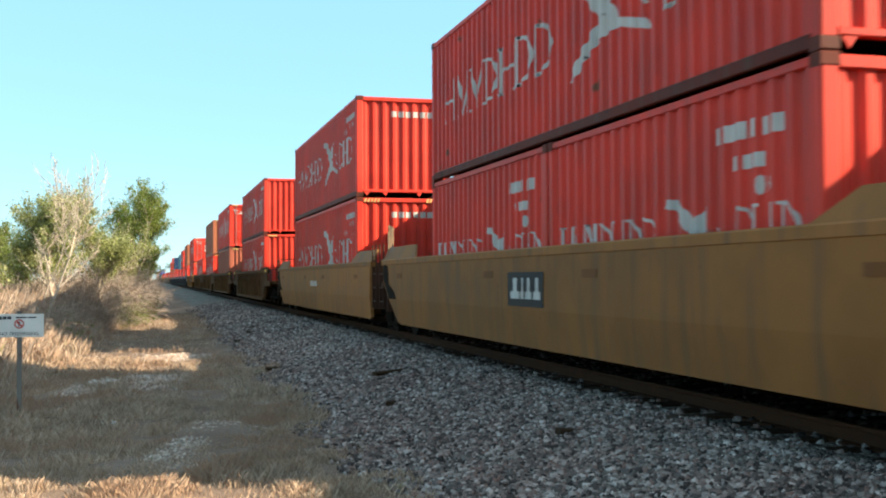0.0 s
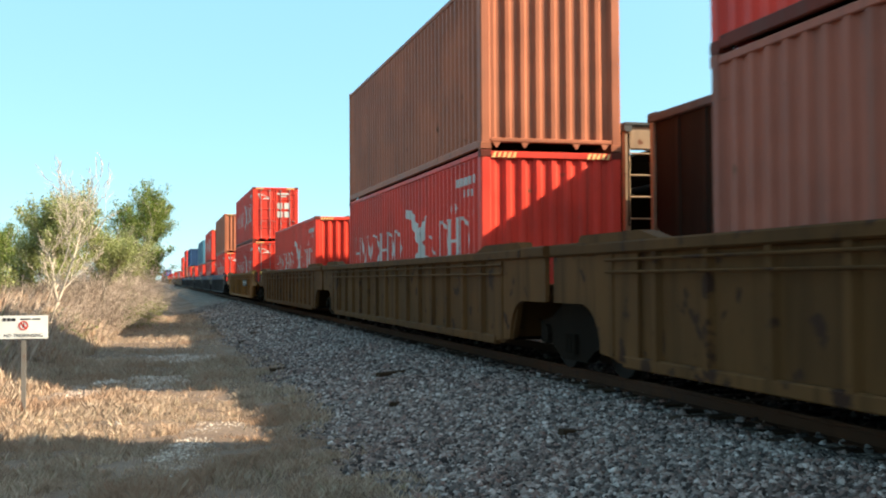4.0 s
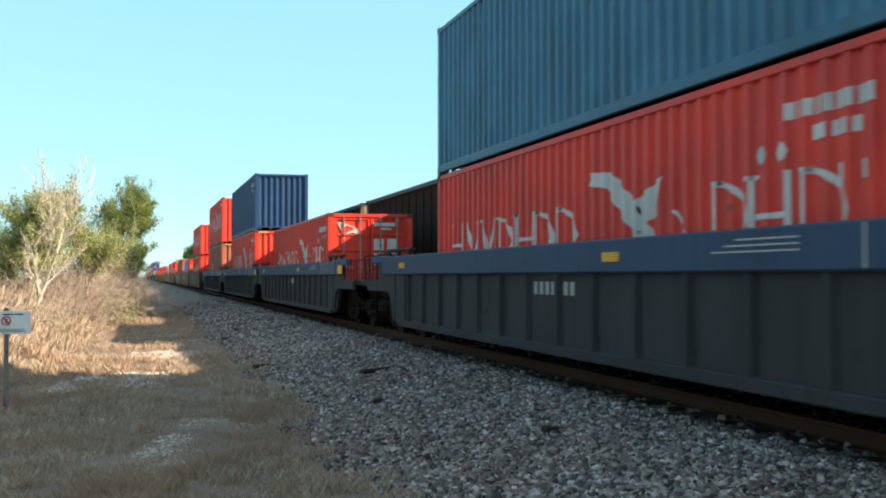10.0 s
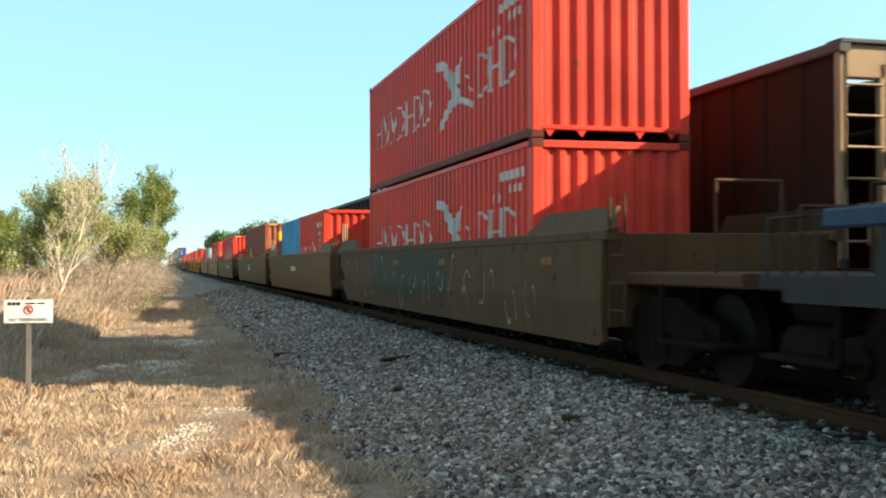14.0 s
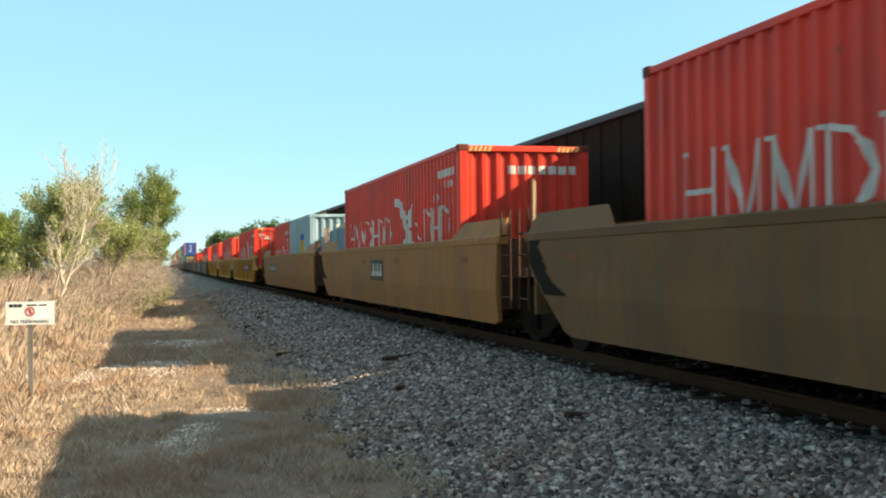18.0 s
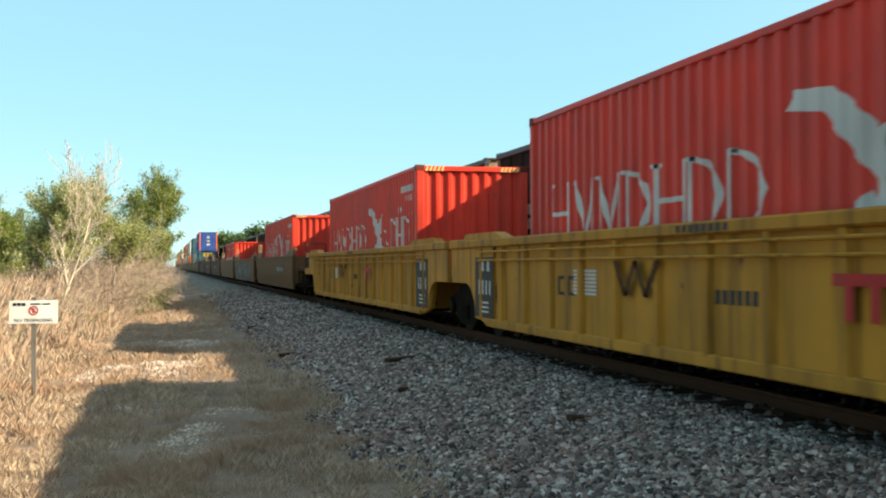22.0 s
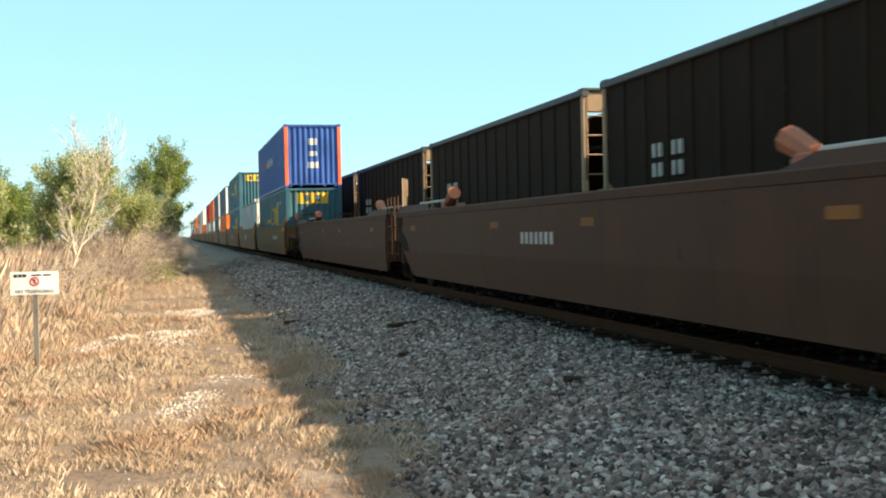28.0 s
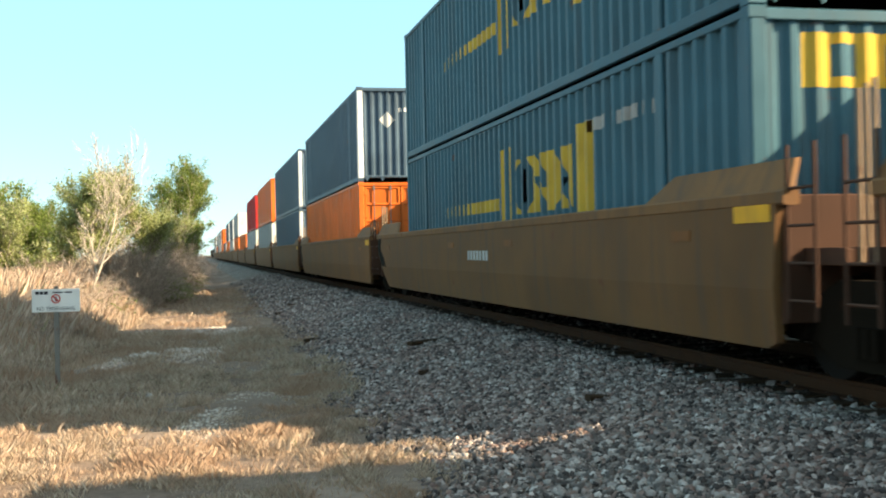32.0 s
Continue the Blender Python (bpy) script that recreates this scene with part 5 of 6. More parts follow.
def build_ground():
    xs = [-3000, -800, -200, -80, -40, -20, -12, -8, -6, -5, -4, -3, -2.2, -1.6, -1, -0.4, 0.2, 0.8, 1.4, 2.2, 2.7, 3.3]
    xr = [15, 18, 30, 80, 300, 3000]
    ys = [-800, -200, -60, -20] + [i * 1.0 for i in range(-10, 40)] + [40 + 4 * i for i in range(30)] + [170, 220, 300, 450, 700, 1100, 1800, 4000]
    s = Shape()
    for band in (xs, xr):
        k = len(s.v)
        for y in ys:
            for x in band:
                bumpy = 0.05 * noise.noise((x * 0.6, y * 0.6, 3.0)) if abs(x) < 30 and -10 < y < 120 and x < 2.2 else 0
                s.v.append((x, y, float(ground_height(x, y)) + bumpy))
        n = len(band)
        for j in range(len(ys) - 1):
            for i in range(n - 1):
                a = k + j * n + i
                s.f.append((a, a + 1, a + n + 1, a + n))
    g = new("ground", s.mesh("ground", EARTH, True))
    tagged(g, "dry sandy ground with worn grass beside the tracks", "ground", kind="structure")
    s = Shape()
    bx = [2.5, 2.75, 3.2, 3.8, 4.35, 4.75, 5.1, 5.22, 6.25, 7.5, 8.5, 9.4, 10.65, 12.0, 12.6, 14.0, 15.1]
    by = [-300, -40] + [i * 2.0 for i in range(-10, 60)] + [130, 200, 400, 900, 2500]
    for y in by:
        for x in bx:
            s.v.append((x, y, float(ground_height(x, y)) + (0.012 if 2.6 < x < 15 else -0.03)))
    n = len(bx)
    for j in range(len(by) - 1):
        for i in range(n - 1):
            a = j * n + i
            s.f.append((a, a + 1, a + n + 1, a + n))
    # strips between the rails, coloured dark for the shade under the cars
    s2 = Shape()
    for xc in (XC, X2):
        s2.add([(xc - 1.28, -300, -0.205), (xc + 1.28, -300, -0.205), (xc + 1.28, 2500, -0.205), (xc - 1.28, 2500, -0.205)], [(0, 1, 2, 3)])
    tagged(new("oily_ballast", s2.mesh("oily_ballast", TRACKSHADE)), "dark brown ballast strip between the rails, shade painted in", "ballast", kind="structure")
    tagged(new("ballast_bed", s.mesh("ballast_bed", BED)), "grey crushed-stone ballast bed under two tracks", "ballast", kind="structure")


RAIL = paint("rusty_rail_steel", (0.062, 0.025, 0.011), 0.75, 0.5, 0.1, metal=0.0, spec=0.15)
TIEWOOD = paint("creosoted_wood", (0.05, 0.03, 0.018), 0.85, 0.5, 0.0, fade=0.25, spec=0.1)


def build_tracks():
    prof = [(-0.07, -0.172), (0.07, -0.172), (0.07, -0.155), (0.012, -0.14), (0.012, -0.045), (0.036, -0.035), (0.036, -0.004), (0.026, 0.0), (-0.026, 0.0), (-0.036, -0.004), (-0.036, -0.035), (-0.012, -0.045), (-0.012, -0.14), (-0.07, -0.155)]
    tie = Shape().box(-1.52, 1.3, -0.115, 0.115, -0.36, -0.175, 0.015).mesh("tie", TIEWOOD)
    for xc, nt in ((XC, 190), (X2, 40)):
        track = tagged(new("railway_track"), "railway track of rusty rails on dark wooden ties", "railway track", kind="structure")
        for sgn in (-1, 1):
            r = part("rail", Shape().prism([(p[0] + xc + sgn * 0.753, p[1]) for p in prof], 1, -300, 2500), RAIL, track)
        for i in range(nt):
            j = random.uniform(-0.12, 0.1)
            t = part("tie", tie, None, track, at=(xc + j, -2 + i * 0.53, random.uniform(0.005, 0.03)))
        rest = Shape()
        for i in range(nt, nt + 500):
            rest.box(xc - 1.45, xc + 1.3, -2 + i * 0.53 - 0.115, -2 + i * 0.53 + 0.115, -0.36, -0.175)
        q = part("far_ties", rest, TIEWOOD, track)
        q["kind"] = "stuff"


build_ground()
build_tracks()


# ---- ballast stones, grass and weeds ----
def stone_mat(name, stops):
    m, n, l, b = shader(name, 0.9)
    b.inputs["Specular IOR Level"].default_value = 0.15
    geo = n.new("ShaderNodeNewGeometry")
    col = ramp(n, l, geo.outputs["Random Per Island"], stops)
    fine = noise_node(n, l, 40, 4, shift=False)
    col = mix(n, l, 0.6, col, ramp(n, l, fine, [(0.35, GREY(0.65)), (0.65, GREY(1.0))]), "MULTIPLY")
    patch = noise_node(n, l, 0.6, 3, shift=False)
    col = mix(n, l, 0.5, col, ramp(n, l, patch, [(0.38, (0.86, 0.68, 0.64)), (0.6, (1.0, 1.0, 1.0))]), "MULTIPLY")
    l.new(col, b.inputs["Base Color"])
    bump(n, l, b, fine, 0.4, 0.01)
    return m


def blade_mat(name, stops, rough=0.8, dark=0.65, glow=0.0, tone=None):
    """Leaves, blades and twigs: a colour for each, patches of tone, and light that shines through thin ones."""
    m, n, l, b = shader(name, rough)
    geo = n.new("ShaderNodeNewGeometry")
    col = ramp(n, l, geo.outputs["Random Per Island"], stops)
    col = mix(n, l, 0.5, col, ramp(n, l, noise_node(n, l, 1.5, 5, shift=False), [(0.35, GREY(dark)), (0.62, GREY(1.0))]), "MULTIPLY")
    if tone:
        col = mix(n, l, ramp(n, l, noise_node(n, l, 0.75, 4, shift=False), [(0.45, GREY(0)), (0.65, GREY(0.8))]), col, tone)
    l.new(col, b.inputs["Base Color"])
    b.inputs["Specular IOR Level"].default_value = 0.2
    if glow:
        thin, both = n.new("ShaderNodeBsdfTranslucent"), n.new("ShaderNodeMixShader")
        both.inputs[0].default_value = glow
        l.new(col, thin.inputs["Color"])
        l.new(b.outputs[0], both.inputs[1])
        l.new(thin.outputs[0], both.inputs[2])
        l.new(both.outputs[0], n["Material Output"].inputs["Surface"])
    return m


STONE = stone_mat("crushed_stone", [(0.0, (0.0316, 0.0269, 0.026)), (0.25, (0.0987, 0.0829, 0.0774)), (0.5, (0.185, 0.158, 0.144)), (0.62, (0.213, 0.138, 0.118)), (0.75, (0.26, 0.225, 0.207)), (0.92, (0.363, 0.32, 0.296)), (1.0, (0.537, 0.481, 0.446))])
CHIPS = stone_mat("limestone_chips", [(0.0, (0.225, 0.18, 0.149)), (0.5, (0.405, 0.342, 0.288)), (1.0, (0.63, 0.558, 0.486))])
STRAW = blade_mat("dry_grass", [(0.0, (0.27, 0.186, 0.13)), (0.5, (0.446, 0.33, 0.244)), (0.9, (0.642, 0.512, 0.4)), (1.0, (0.26, 0.233, 0.14))], dark=0.5, glow=0.2, tone=(0.316, 0.2, 0.135))
REED = blade_mat("dead_weeds", [(0.0, (0.282, 0.191, 0.137)), (0.5, (0.432, 0.324, 0.245)), (0.9, (0.581, 0.465, 0.373)), (1.0, (0.232, 0.232, 0.108))], glow=0.2, tone=(0.315, 0.199, 0.133))
TWIG = blade_mat("bare_twigs", [(0.0, (0.224, 0.168, 0.136)), (0.6, (0.368, 0.292, 0.24)), (1.0, (0.496, 0.4, 0.336))])
LEAF = blade_mat("green_leaves", [(0.0, (0.0748, 0.114, 0.0194)), (0.5, (0.154, 0.202, 0.0396)), (1.0, (0.273, 0.317, 0.088))], 0.6, glow=0.4)
PALELEAF = blade_mat("pale_spring_leaves", [(0.0, (0.155, 0.181, 0.0516)), (0.5, (0.284, 0.31, 0.112)), (1.0, (0.43, 0.447, 0.224))], 0.6, glow=0.4)
PINE = blade_mat("pine_needles", [(0.0, (0.03, 0.06, 0.02)), (0.5, (0.055, 0.1, 0.03)), (1.0, (0.09, 0.14, 0.05))], 0.7)
BARK = blade_mat("grey_bark", [(0.0, (0.3, 0.25, 0.2)), (1.0, (0.42, 0.36, 0.3))])
DEADWOOD = blade_mat("bleached_dead_wood", [(0.0, (0.34, 0.28, 0.22)), (1.0, (0.52, 0.45, 0.37))])


def bulk(name, verts, faces_n, material, label, category, kind="stuff"):
    """One mesh from an array of corners; every faces_n corners in a row make one face."""
    verts = np.asarray(verts, dtype=np.float32).reshape(-1, 3)
    nf = len(verts) // faces_n
    me = bpy.data.meshes.new(name)
    me.vertices.add(len(verts))
    me.vertices.foreach_set("co", verts.ravel())
    me.loops.add(len(verts))
    me.loops.foreach_set("vertex_index", np.arange(len(verts), dtype=np.int32))
    me.polygons.add(nf)
    me.polygons.foreach_set("loop_start", np.arange(0, len(verts), faces_n, dtype=np.int32))
    me.update(calc_edges=True)
    me.materials.append(material)
    return me


def indexed(name, verts, faces, material):
    """One mesh from arrays of corners and of equal-sized faces."""
    me = bpy.data.meshes.new(name)
    verts, faces = np.asarray(verts, np.float32), np.asarray(faces, np.int32)
    me.vertices.add(len(verts))
    me.vertices.foreach_set("co", verts.ravel())
    k = faces.shape[1]
    me.loops.add(faces.size)
    me.loops.foreach_set("vertex_index", faces.ravel())
    me.polygons.add(len(faces))
    me.polygons.foreach_set("loop_start", np.arange(0, faces.size, k, dtype=np.int32))
    me.update(calc_edges=True)
    me.materials.append(material)
    return me


rng = np.random.default_rng(4)
heights = ground_height


def stones(xy, size, sink=0.3):
    """Rough eight-cornered stones, turned at random."""
    n = len(xy)
    base = np.array([(x, y, z) for x in (-1, 1) for y in (-1, 1) for z in (-1, 1)], float) * 0.5
    v = base[None] * rng.uniform(0.6, 1.3, (n, 1, 3)) + rng.uniform(-0.16, 0.16, (n, 8, 3))
    q = rng.normal(size=(n, 4))
    q /= np.linalg.norm(q, axis=1)[:, None]
    w, x, y, z = q.T
    R = np.stack([1 - 2 * (y * y + z * z), 2 * (x * y - z * w), 2 * (x * z + y * w), 2 * (x * y + z * w), 1 - 2 * (x * x + z * z), 2 * (y * z - x * w), 2 * (x * z - y * w), 2 * (y * z + x * w), 1 - 2 * (x * x + y * y)], 1).reshape(n, 3, 3)
    v = np.einsum("nij,nkj->nki", R, v) * size[:, None, None]
    v[:, :, 0] += xy[:, :1]
    v[:, :, 1] += xy[:, 1:2]
    v[:, :, 2] += (heights(xy[:, 0], xy[:, 1]) + size * (0.5 - sink))[:, None]
    f = np.array([(0, 1, 3, 2), (4, 6, 7, 5), (0, 4, 5, 1), (2, 3, 7, 6), (0, 2, 6, 4), (1, 5, 7, 3)])
    return v.reshape(-1, 3), (f[None] + 8 * np.arange(n)[:, None, None]).reshape(-1, 4)


def build_ballast():
    def field(x0, x1, y0, y1, per, lo, hi):
        k = int((x1 - x0) * (y1 - y0) * per)
        return np.stack([rng.uniform(x0, x1, k), rng.uniform(y0, y1, k)], 1), rng.uniform(lo, hi, k)
    parts = [field(1.5, 5.3, 4.5, 14, 1000, 0.02, 0.05), field(1.6, 5.3, 14, 30, 460, 0.027, 0.056), field(1.9, 5.3, 30, 70, 150, 0.05, 0.085), field(5.0, 7.6, 4.5, 40, 60, 0.04, 0.07)]
    xy, size = np.concatenate([p[0] for p in parts]), np.concatenate([p[1] for p in parts])
    edge = ballast_edge(xy[:, 1])
    keep = rng.random(len(xy)) < np.clip((xy[:, 0] - edge + 0.28) / 0.5, 0, 1)
    crib = np.abs((xy[:, 1] + 2) / 0.53 - np.round((xy[:, 1] + 2) / 0.53)) > 0.24
    keep &= (xy[:, 0] < 4.86 + 0.1 * np.sin(xy[:, 1] * 3.1)) | (crib & (xy[:, 0] < 5.1) & (rng.random(len(xy)) < 0.6)) | (xy[:, 0] > 5.3)
    v, f = stones(xy[keep], size[keep])
    tagged(new("ballast_stones", indexed("ballast_stones", v, f, STONE)), "loose grey and white crushed-stone ballast on the track shoulder", "ballast", kind="stuff")
    # pale limestone chips where the path's grass is worn through
    parts = [field(-2.4, 1.9, 6.0, 26, 30, 0.008, 0.026)]
    for cx, cy, rx, ry in BARE:
        parts.append(field(cx - 1.4 * rx, cx + 1.4 * rx, cy - 1.4 * ry, cy + 1.4 * ry, 800 if cy < 15 else 500, 0.01, 0.032 if cy < 15 else 0.04))
    xy, size = np.concatenate([p[0] for p in parts]), np.concatenate([p[1] for p in parts])
    keep = rng.random(len(xy)) < 0.03 + 0.97 * bareness(xy)
    v, f = stones(xy[keep], size[keep])
    tagged(new("limestone_chips", indexed("limestone_chips", v, f, CHIPS)), "pale limestone chips scattered on the worn path", "gravel", kind="stuff")


BARE = [(0.15, 20.8, 0.5, 1.7), (-1.3, 19.2, 0.3, 1.2), (-0.9, 20.8, 0.25, 0.7), (0.2, 11.1, 0.3, 0.8), (0.85, 13.3, 0.4, 0.7), (0.4, 12.2, 0.25, 0.35), (0.6, 27.0, 0.8, 1.6)]


def ballast_edge(y):
    """Where the ballast's foot meets the grass."""
    return np.interp(y, [6, 10, 14, 21, 40, 70], [1.75, 1.9, 1.95, 2.2, 2.25, 2.4]) + 0.12 * np.sin(y * 0.9) + 0.08 * np.sin(y * 2.3 + 1)


def bareness(xy):
    """How far the grass is worn off, from 0 to 1."""
    out = np.zeros(len(xy))
    wob = 0.45 * np.array([noise.noise((x * 2.2, y * 2.2, 1.3)) for x, y in xy])
    for cx, cy, rx, ry in BARE:
        d = ((xy[:, 0] - cx) / rx) ** 2 + ((xy[:, 1] - cy) / ry) ** 2
        out = np.maximum(out, np.clip(1.2 - 0.8 * d + wob * 2.2, 0, 1))
    return out


def blades(xy, h, lean, width):
    """Thin tapering blades, one kite-shaped face each."""
    n = len(xy)
    a = rng.uniform(0, 2 * math.pi, n)
    d = np.stack([np.cos(a), np.sin(a)], 1)
    side = np.stack([-d[:, 1], d[:, 0]], 1) * (width / 2)[:, None]
    z0 = heights(xy[:, 0], xy[:, 1]) - 0.02
    tip = xy + d * (lean * h)[:, None]
    v = np.zeros((n, 4, 3))
    midp = xy + d * (lean * h * 0.35)[:, None]
    v[:, 0, :2], v[:, 1, :2], v[:, 2, :2], v[:, 3, :2] = xy - side, xy + side, midp + side * 0.8, tip
    v[:, 0, 2], v[:, 1, 2], v[:, 2, 2], v[:, 3, 2] = z0, z0, z0 + h * 0.6, z0 + h
    return v.reshape(-1, 3)


def patchy(xy, scale, cut, soft=0.12):
    p = np.array([noise.noise((x * scale, y * scale, 7.7)) for x, y in xy])
    return rng.random(len(xy)) < np.clip((p - cut) / soft, 0, 1)


def build_grass():
    def field(x0, x1, y0, y1, per):
        k = int((x1 - x0) * (y1 - y0) * per)
        return np.stack([rng.uniform(x0, x1, k), rng.uniform(y0, y1, k)], 1)
    xy = np.concatenate([field(-2.6, 2.2, 5.5, 11, 6500), field(-3.2, 2.4, 11, 17, 3600), field(-4.5, 2.5, 17, 27, 1700), field(-4.5, 2.6, 27, 60, 300)])
    edge = ballast_edge(xy[:, 1])
    thin = np.clip((edge + 0.25 - xy[:, 0]) / 0.5, 0, 1) * (1 - 0.94 * bareness(xy))
    xy = xy[(rng.random(len(xy)) < thin) & patchy(xy, 1.3, -0.5, 0.6)]
    tuft = np.array([noise.noise((x * 3.5, y * 3.5, 2.2)) + 0.7 * noise.noise((x * 0.8, y * 0.8, 5.1)) for x, y in xy])
    h = rng.uniform(0.02, 0.085, len(xy)) * np.clip(1.0 + 1.0 * tuft, 0.35, 2.2) * (1 + 0.8 * np.clip(-1.2 - xy[:, 0], 0, 1)) * (1 + 0.015 * xy[:, 1])
    tagged(new("short_grass", bulk("short_grass", blades(xy, h, rng.uniform(0.05, 0.8, len(xy)), rng.uniform(0.0009, 0.0021, len(xy)) * (1 + xy[:, 1] * 0.05)), 4, STRAW, "", "")), "short dry straw-coloured grass on the track-side path", "grass", kind="stuff")
    # tall dead weeds at the wood's edge
    xy = np.concatenate([field(-6, -1.8, 9, 20, 1100), field(-10, -1.6, 20, 42, 520), field(-7, -0.6, 42, 75, 90)])
    edge = np.interp(xy[:, 1], [9, 14, 22, 36, 60, 75], [-2.5, -1.9, -1.9, -1.7, -1.1, -0.7]) + 0.3 * np.sin(xy[:, 1] * 1.3)
    keep = (xy[:, 0] < edge) & patchy(xy, 0.5, -0.4, 0.4)
    xy, e = xy[keep], edge[keep]
    h = rng.uniform(0.15, 0.8, len(xy)) * np.clip(0.3 + (e - xy[:, 0]) * 0.4, 0.3, 1.45) * np.clip(0.3 + 0.035 * xy[:, 1], 0.5, 1.7)
    tagged(new("tall_weeds", bulk("tall_weeds", blades(xy, h, rng.uniform(0.05, 0.5, len(xy)), rng.uniform(0.002, 0.005, len(xy)) * (1 + xy[:, 1] * 0.03)), 4, REED, "", "")), "tall dead pinkish-tan weeds at the edge of the wood", "weeds", kind="stuff")


def twig_mesh(starts, ends, r0, r1):
    """Thin three-sided twigs."""
    n = len(starts)
    d = ends - starts
    d /= np.linalg.norm(d, axis=1)[:, None] + 1e-9
    u = np.cross(d, rng.normal(size=(n, 3)))
    u /= np.linalg.norm(u, axis=1)[:, None] + 1e-9
    w = np.cross(d, u)
    v = np.zeros((n, 6, 3))
    for k in range(3):
        a = 2 * math.pi * k / 3
        o = math.cos(a) * u + math.sin(a) * w
        v[:, k] = starts + o * r0[:, None]
        v[:, k + 3] = ends + o * r1[:, None]
    f = np.array([(0, 1, 4, 3), (1, 2, 5, 4), (2, 0, 3, 5)])
    return v.reshape(-1, 3), (f[None] + 6 * np.arange(n)[:, None, None]).reshape(-1, 4)


def leaf_quads(centres, size):
    n = len(centres)
    u = rng.normal(size=(n, 3))
    u /= np.linalg.norm(u, axis=1)[:, None]
    w = np.cross(u, rng.normal(size=(n, 3)))
    w /= np.linalg.norm(w, axis=1)[:, None]
    s = size[:, None]
    v = np.stack([centres - u * s, centres + w * s * 0.5, centres + u * s, centres - w * s * 0.5], 1)
    return v.reshape(-1, 3)


def limbs(base, height, spread, levels, seed, lean=(0, 0), first=0.35, r=0.09, n_branch=5, droop=0.0):
    """Branching limbs: starts, ends, radii, and the points where leaves may grow."""
    rd = random.Random(seed)
    S, E, R0, R1, tips = [], [], [], [], []

    def grow(p, d, length, rad, level):
        steps = 4
        q = Vector(p)
        for i in range(steps):
            d2 = (d + Vector((rd.gauss(0, 0.16), rd.gauss(0, 0.16), rd.gauss(0.03, 0.1) - droop * level))).normalized()
            e = q + d2 * (length / steps)
            ra, rb = rad * (1 - i / steps * 0.6), rad * (1 - (i + 1) / steps * 0.6)
            S.append(tuple(q)), E.append(tuple(e)), R0.append(ra), R1.append(rb)
            if level < levels and (level > 0 or (i + 1) / steps > first):
                for k in range(n_branch if level == 0 else (2 if rd.random() < 0.6 else 1)):
                    a = rd.uniform(0, 2 * math.pi)
                    out = Vector((math.cos(a), math.sin(a), rd.uniform(0.1, 0.9)))
                    nd = (d2 * 0.55 + out * spread).normalized()
                    grow(e, nd, length * rd.uniform(0.34, 0.55), rb * 0.55, level + 1)
            if level >= levels - 1:
                tips.append(tuple(e))
            q, d = e, d2
    grow(Vector(base), Vector((lean[0], lean[1], 1)).normalized(), height * 0.62, r, 0)
    return np.array(S), np.array(E), np.array(R0), np.array(R1), np.array(tips)


def tree(name, label, base, height, leaf, n_leaves, cluster, size, seed, bark=BARK, spread=0.7, levels=3, lean=(0, 0), first=0.3, r=0.09, droop=0.0, category="tree", n_branch=4):
    t = tagged(new(name), label, category)
    t.location = base
    S, E, R0, R1, tips = limbs((0, 0, 0), height, spread, levels, seed, lean, first, r, n_branch, droop)
    k = height / max(0.1, E[:, 2].max())
    S[:, 2] *= k
    E[:, 2] *= k
    tips = tips * np.array([1, 1, k])
    v, f = twig_mesh(S, E, np.maximum(R0 * (0.75 if bark is DEADWOOD else 1.0), 0.008), np.maximum(R1 * (0.75 if bark is DEADWOOD else 1.0), 0.006))
    part("trunk", indexed("trunk", v, f, bark), None, t)
    if n_leaves:
        twig = np.flatnonzero(R0 < np.quantile(R0, 0.8))              # leaves sit along some of the thin twigs
        hubs = twig[rng.random(len(twig)) < 0.6]
        pick = hubs[rng.integers(0, len(hubs), n_leaves)]
        c = S[pick] + (E - S)[pick] * rng.uniform(0.1, 1.25, (n_leaves, 1)) + rng.normal(0, 0.55 * cluster, (n_leaves, 3))
        c = c[c[:, 2] > 0.15]
        part("crown", bulk("crown", leaf_quads(c, rng.uniform(0.6, 1.3, len(c)) * size), 4, leaf, "", ""), None, t)
    return t


